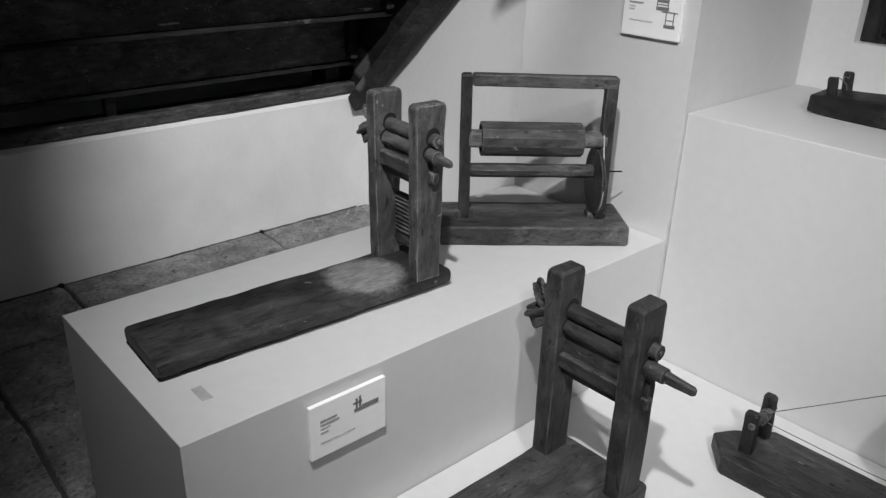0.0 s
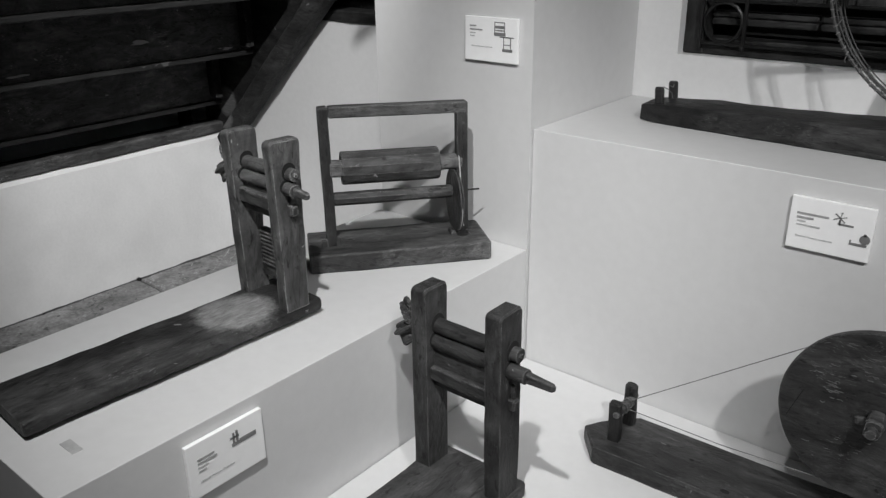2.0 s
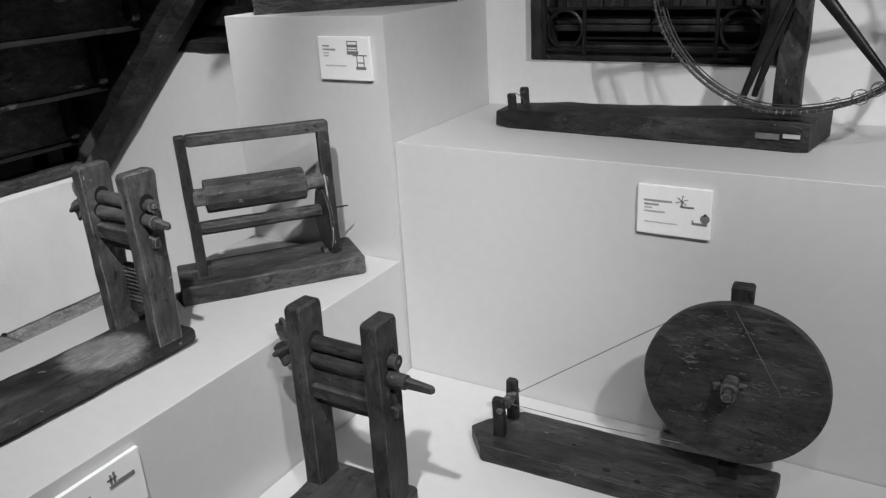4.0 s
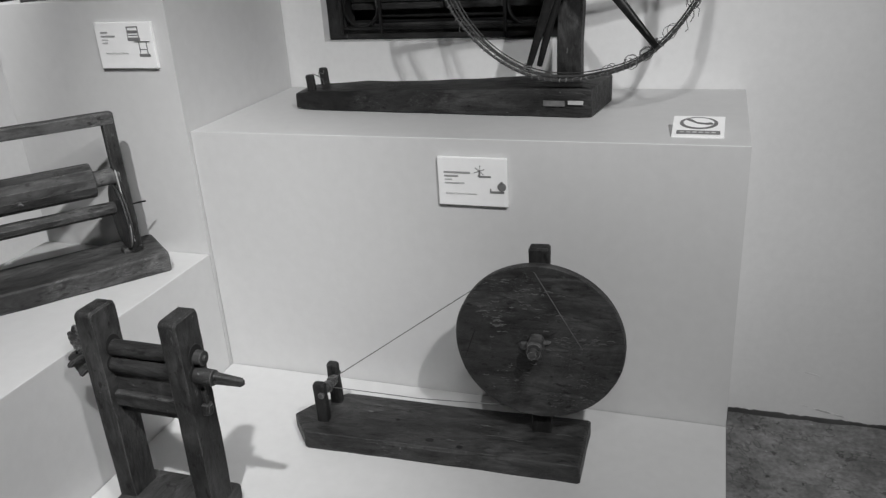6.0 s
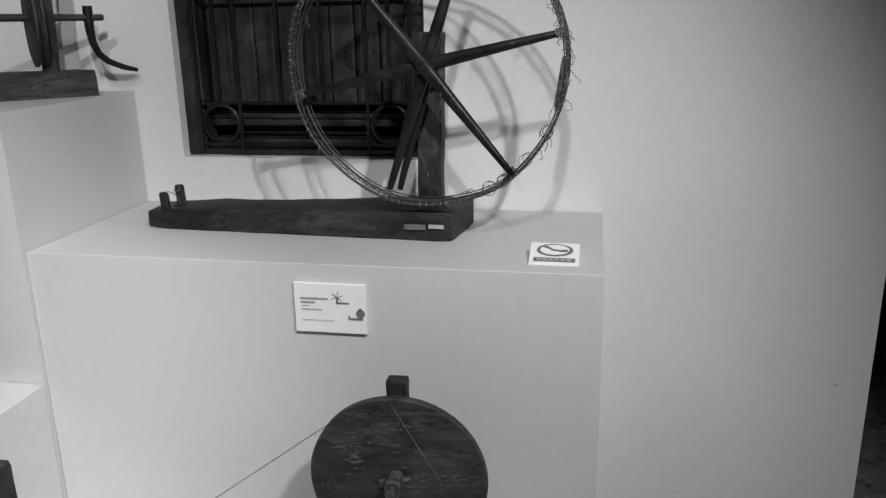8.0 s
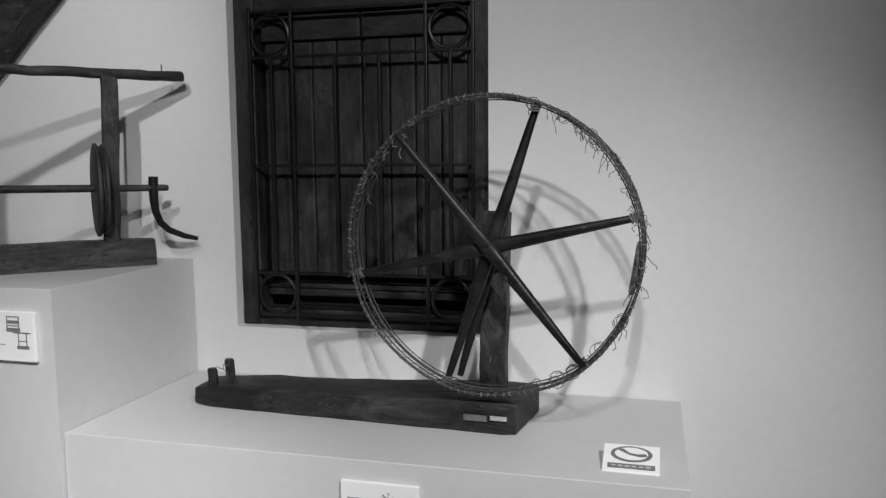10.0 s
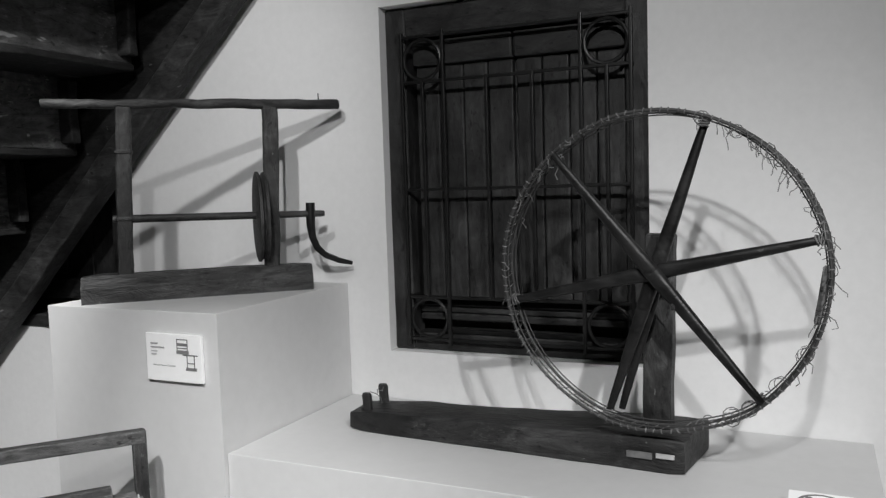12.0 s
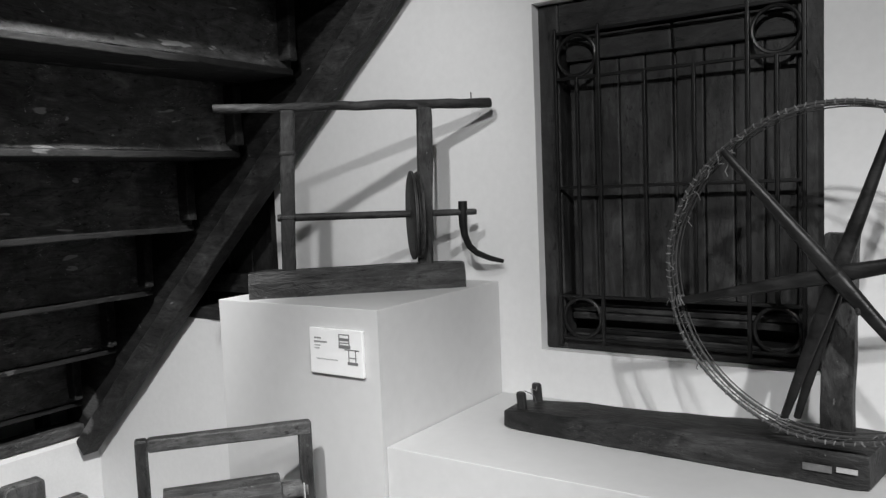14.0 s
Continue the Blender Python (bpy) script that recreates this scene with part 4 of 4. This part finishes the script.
def words(card, text, x, z, size, mat):
    cu = bpy.data.curves.new("caption", "FONT")
    cu.body, cu.size, cu.extrude = text, size * U, 0.0003
    tmp = bpy.data.objects.new("caption", cu)
    scene.collection.objects.link(tmp)
    me = bpy.data.meshes.new_from_object(tmp.evaluated_get(bpy.context.evaluated_depsgraph_get()))
    bpy.data.objects.remove(tmp)
    me.materials.clear()
    me.materials.append(mat)
    ob = new("caption", me)
    ob.parent, ob.location, ob.rotation_euler = card, Vector((x, -0.0010, z)) * U, (radians(90), 0, 0)
    return ob


def card(loc, turn, w, h, label):
    ob = thing("exhibit_label", loc, turn, label, "label", "exhibit labels")
    part("panel", box(0, w, 0, 0.012, 0, h, 0.002), M_CARD, ob)
    return ob


def picto(ob, shapes):
    """Small grey drawings of the tools: boxes (x0, x1, z0, z1)."""
    for x0, x1, z0, z1 in shapes:
        part("drawing", box(x0, x1, -0.0016, -0.0002, z0, z1, 0), M_INK, ob)


c = card((-0.283, YF3 - 0.0135, 1.025), 0, 0.202, 0.141, "white exhibit label with two small tool drawings on the high plinth")
bars(c, [(0.018, 0.096, 0.098, 0.0052, M_INK_MID), (0.019, 0.060, 0.087, 0.0052, M_INK_MID), (0.020, 0.042, 0.077, 0.004, M_INK_LIGHT), (0.020, 0.078, 0.067, 0.004, M_INK_LIGHT)])
words(c, "National Museum Collection", 0.022, 0.0335, 0.0078, M_INK_LIGHT)
part("drawing", box(0.122, 0.156, -0.0016, -0.0002, 0.0855, 0.0900, 0), M_INK, c)
part("drawing", box(0.1215, 0.1250, -0.0016, -0.0002, 0.0855, 0.1050, 0), M_INK, c)
for k in range(3):
    a = radians(20 + 60 * k)
    part("drawing", plank((0.1225 - 0.0155 * math.cos(a), -0.001, 0.1035 - 0.0155 * math.sin(a)), (0.1225 + 0.0155 * math.cos(a), -0.001, 0.1035 + 0.0155 * math.sin(a)), 0.0012, 0.0022, 0.0004, 2, 0), M_INK, c)
bm = bmesh.new()
loft([[(0.1865 + 0.0125 * math.cos(2 * math.pi * k / 24), y, 0.0595 + 0.0125 * math.sin(2 * math.pi * k / 24)) for k in range(24)] for y in (-0.0016, -0.0002)], bm)
part("drawing", bm, M_INK, c)
picto(c, [(0.152, 0.193, 0.0405, 0.0465), (0.152, 0.156, 0.0465, 0.053), (0.183, 0.189, 0.068, 0.0745)])

c = card((XB + 0.0135, 0.454, 0.628), 90, 0.209, 0.142, "white exhibit label with a small gin drawing on the long plinth")
bars(c, [(0.026, 0.070, 0.098, 0.0048, M_INK_MID), (0.026, 0.076, 0.088, 0.0048, M_INK_MID), (0.026, 0.052, 0.078, 0.004, M_INK_LIGHT), (0.026, 0.046, 0.068, 0.004, M_INK_LIGHT)])
words(c, "National Museum Collection", 0.026, 0.0375, 0.0080, M_INK_LIGHT)
picto(c, [(0.118, 0.186, 0.083, 0.0905), (0.122, 0.1275, 0.0905, 0.118), (0.1315, 0.137, 0.0905, 0.121), (0.115, 0.1395, 0.1035, 0.1085), (0.140, 0.186, 0.0905, 0.0945)])

c = card((-1.354, YF - 0.0135, 1.417), 0, 0.204, 0.137, "white exhibit label with two frame drawings on the tall plinth")
bars(c, [(0.020, 0.046, 0.108, 0.0044, M_INK_MID), (0.020, 0.070, 0.097, 0.0044, M_INK_MID), (0.021, 0.044, 0.086, 0.004, M_INK_LIGHT), (0.021, 0.040, 0.077, 0.004, M_INK_LIGHT)])
words(c, "National Museum Collection", 0.026, 0.0440, 0.0072, M_INK_LIGHT)
picto(c, [(0.116, 0.160, 0.0825, 0.0925), (0.117, 0.1195, 0.0925, 0.124), (0.155, 0.1575, 0.0925, 0.124), (0.117, 0.1575, 0.122, 0.1245), (0.120, 0.155, 0.105, 0.113), (0.120, 0.155, 0.0975, 0.100),
          (0.148, 0.186, 0.0355, 0.0440), (0.152, 0.1545, 0.044, 0.079), (0.178, 0.1805, 0.044, 0.079), (0.138, 0.192, 0.0780, 0.0810), (0.152, 0.181, 0.0555, 0.0580)])

sign = thing("touch_warning_sign", (0.347, 1.881, Z3), -0.8, "small white tilted sign with an oval warning symbol", "sign")
LEN, HI = 0.096, 0.034
bm = loft([[(0.0, 0, 0.0), (0.0, LEN, 0.0), (0.0, LEN, HI), (0.0, 0, 0.005)], [(0.132, 0, 0.0), (0.132, LEN, 0.0), (0.132, LEN, HI), (0.132, 0, 0.005)]])
part("panel", bm, M_CARD, sign)
slope = lambda y: 0.005 + (HI - 0.005) * y / LEN + 0.0006


def on_sign(pts_uv, name, mat, lift=0.0):
    bm = bmesh.new()
    loft([[(u, v, slope(v) + lift + w) for u, v in pts_uv] for w in (0.0, 0.0012)], bm)
    part(name, bm, mat, sign)


oval = lambda r, n=36: [(0.066 + r * 0.049 * math.cos(2 * math.pi * k / n), 0.0600 + r * 0.0285 * math.sin(2 * math.pi * k / n)) for k in range(n)]
on_sign(oval(1.0), "symbol_ring", M_INK)
on_sign(oval(0.80), "symbol_ground", M_CARD, 0.0008)
on_sign([(0.030, 0.073), (0.045, 0.076), (0.062, 0.061), (0.082, 0.058), (0.098, 0.061), (0.104, 0.052), (0.088, 0.049), (0.062, 0.054), (0.046, 0.064)], "symbol_bar", M_INK, 0.0016)
on_sign([(0.012, 0.007), (0.122, 0.007), (0.122, 0.023), (0.012, 0.023)], "text_band", M_INK)
for k in range(6):
    on_sign([(0.020 + 0.016 * k, 0.012), (0.031 + 0.016 * k, 0.012), (0.031 + 0.016 * k, 0.017), (0.020 + 0.016 * k, 0.017)], "text_line", M_INK_LIGHT, 0.0008)

tape = tagged(part("tape_square", box(0, 0.056, 0, 0.024, 0, 0.0015, 0), M_TAPE, loc=(-1.268, 0.272, Z1)), "small grey square of tape on the plinth top", "tape")

# ---- floor of worn paving stones ----
floor = tagged(part("floor", box(X0 - 0.3, X1 + 0.3, Y0 - 0.3, 5.4, -0.25, -0.010, 0), M_MORTAR), "dark worn stone-paved floor", "floor", kind="structure")
rng = random.Random(11)


def paver(x0, x1, y0, y1):
    g = 0.008
    n = max(3, int((y1 - y0) / 0.04))
    m = max(3, int((x1 - x0) / 0.04))
    edge = []
    for k in range(m):
        edge.append((x0 + g + (x1 - x0 - 2 * g) * k / m, y0 + g))
    for k in range(n):
        edge.append((x1 - g, y0 + g + (y1 - y0 - 2 * g) * k / n))
    for k in range(m):
        edge.append((x1 - g - (x1 - x0 - 2 * g) * k / m, y1 - g))
    for k in range(n):
        edge.append((x0 + g, y1 - g - (y1 - y0 - 2 * g) * k / n))
    out = []
    for u, v in edge:
        e = noise.noise_vector(Vector((u * 6, v * 6, 2)))
        e2 = noise.noise_vector(Vector((u * 23, v * 23, 5)))
        out.append((u + e.x * 0.016 + e2.x * 0.008, v + e.y * 0.016 + e2.y * 0.008))
    h = rng.uniform(-0.004, 0.002)
    bm = outline_plate(out, 0.032 + h, "z", -0.030, 0.007)
    part("paver", bm, M_STONE, floor)


for x, y, r in ((LWX + 0.012, 0.640, 0.016), (LWX + 0.010, 1.735, 0.014), (LWX + 0.012, 1.20, 0.008), (0.565, YW - 0.02, 0.014), (1.32, YW - 0.015, 0.010)):
    bm = bmesh.new()
    bmesh.ops.create_icosphere(bm, subdivisions=2, radius=r)
    for v in bm.verts:
        v.co *= 1 + 0.35 * noise.noise(v.co * 90 + Vector((x, y, 0)))
        v.co.z *= 0.7
    tagged(part("dirt_lump", bm, M_SLOT, loc=(x, y, r * 0.5)), "small dark lump of dirt at the wall foot", "dirt", "dirt lumps")


def ragged(a0, a1, low, high, seed, n=60):
    """Outline of a crumbling strip along a wall foot."""
    top = []
    for k in range(n + 1):
        a = a0 + (a1 - a0) * k / n
        e = 0.5 + 0.5 * noise.noise(Vector((a * 9, seed, 0))) + 0.35 * noise.noise(Vector((a * 45, seed, 3)))
        top.append((a, low + (high - low) * max(0.05, e)))
    return [(a0, -0.02)] + [(a1, -0.02)] + top[::-1]


tagged(part("wall_foot_edge", outline_plate(ragged(0.552, 1.447, 0.002, 0.016, 1.0), 0.006, "y", YW - 0.0055, 0.001), M_MORTAR), "crumbling dark edge where plaster meets paving", "wall edge", kind="structure")
tagged(part("wall_foot_edge", outline_plate(ragged(-0.55, 2.40, 0.001, 0.010, 4.0, 110), 0.006, "x", LWX - 0.0005, 0.001), M_MORTAR), "dark ragged edge at the foot of the low wall", "wall edge", kind="structure")
for x, z, w, h, k in ((0.853, 0.189, 0.050, 0.004, 0), (0.908, 0.038, 0.052, 0.006, 1), (0.960, 0.027, 0.036, 0.005, 2), (1.334, 0.641, 0.012, 0.009, 3), (1.36, 0.020, 0.026, 0.012, 4), (1.437, 0.018, 0.016, 0.012, 5), (0.845, 0.052, 0.022, 0.003, 6)):
    ring = [(x + w / 2 * math.cos(u) * (1 + 0.4 * noise.noise(Vector((u, k, 1)))), z + h / 2 * math.sin(u) * (1 + 0.7 * noise.noise(Vector((u * 2, k, 5)))) - 0.1 * w * math.cos(u)) for u in [2 * math.pi * i / 18 for i in range(18)]]
    tagged(part("plaster_scuff", outline_plate(ring, 0.0022, "y", YW - 0.0018, 0.0003), M_SCUFF), "small grey scuff in the plaster", "scuff", kind="structure")
tagged(part("twig", tube([(1.384, YW - 0.012, -0.006), (1.382, YW - 0.010, 0.010), (1.386, YW - 0.008, 0.026)], 0.0022, 5), M_SLOT), "short dark twig standing at the wall foot", "twig")
cols = [-3.64, -3.170, -2.62, -2.05, -1.45, -0.80, -0.15, 0.56, 2.10, 2.75, 3.6]
for i, (xa, xb) in enumerate(zip(cols, cols[1:])):
    ys = [Y0]
    if i == 0:
        ys = [Y0, -2.3, -1.55, -0.8, -0.1, 0.650, 1.74, YW]
    elif i in (1, 2):
        ys = [Y0, -2.2, -1.4, -0.55, 0.165, 0.95 + 0.2 * i, 1.75, YW]
    elif i == 7:
        ys = [Y0, -1.6, -0.4, 0.7, YW, 3.4, 5.2]
    else:
        while ys[-1] < YW - 0.9:
            ys.append(ys[-1] + rng.uniform(0.55, 0.95))
        ys.append(YW)
        if i in (8, 9):
            ys += [3.5, 5.2]
    for ya, yb in zip(ys, ys[1:]):
        if xb <= 1.2 or ya < YW - 0.01 or xa >= 0.5:
            paver(max(xa, 0.92) if ya >= YW - 0.01 else xa, xb, ya, yb)
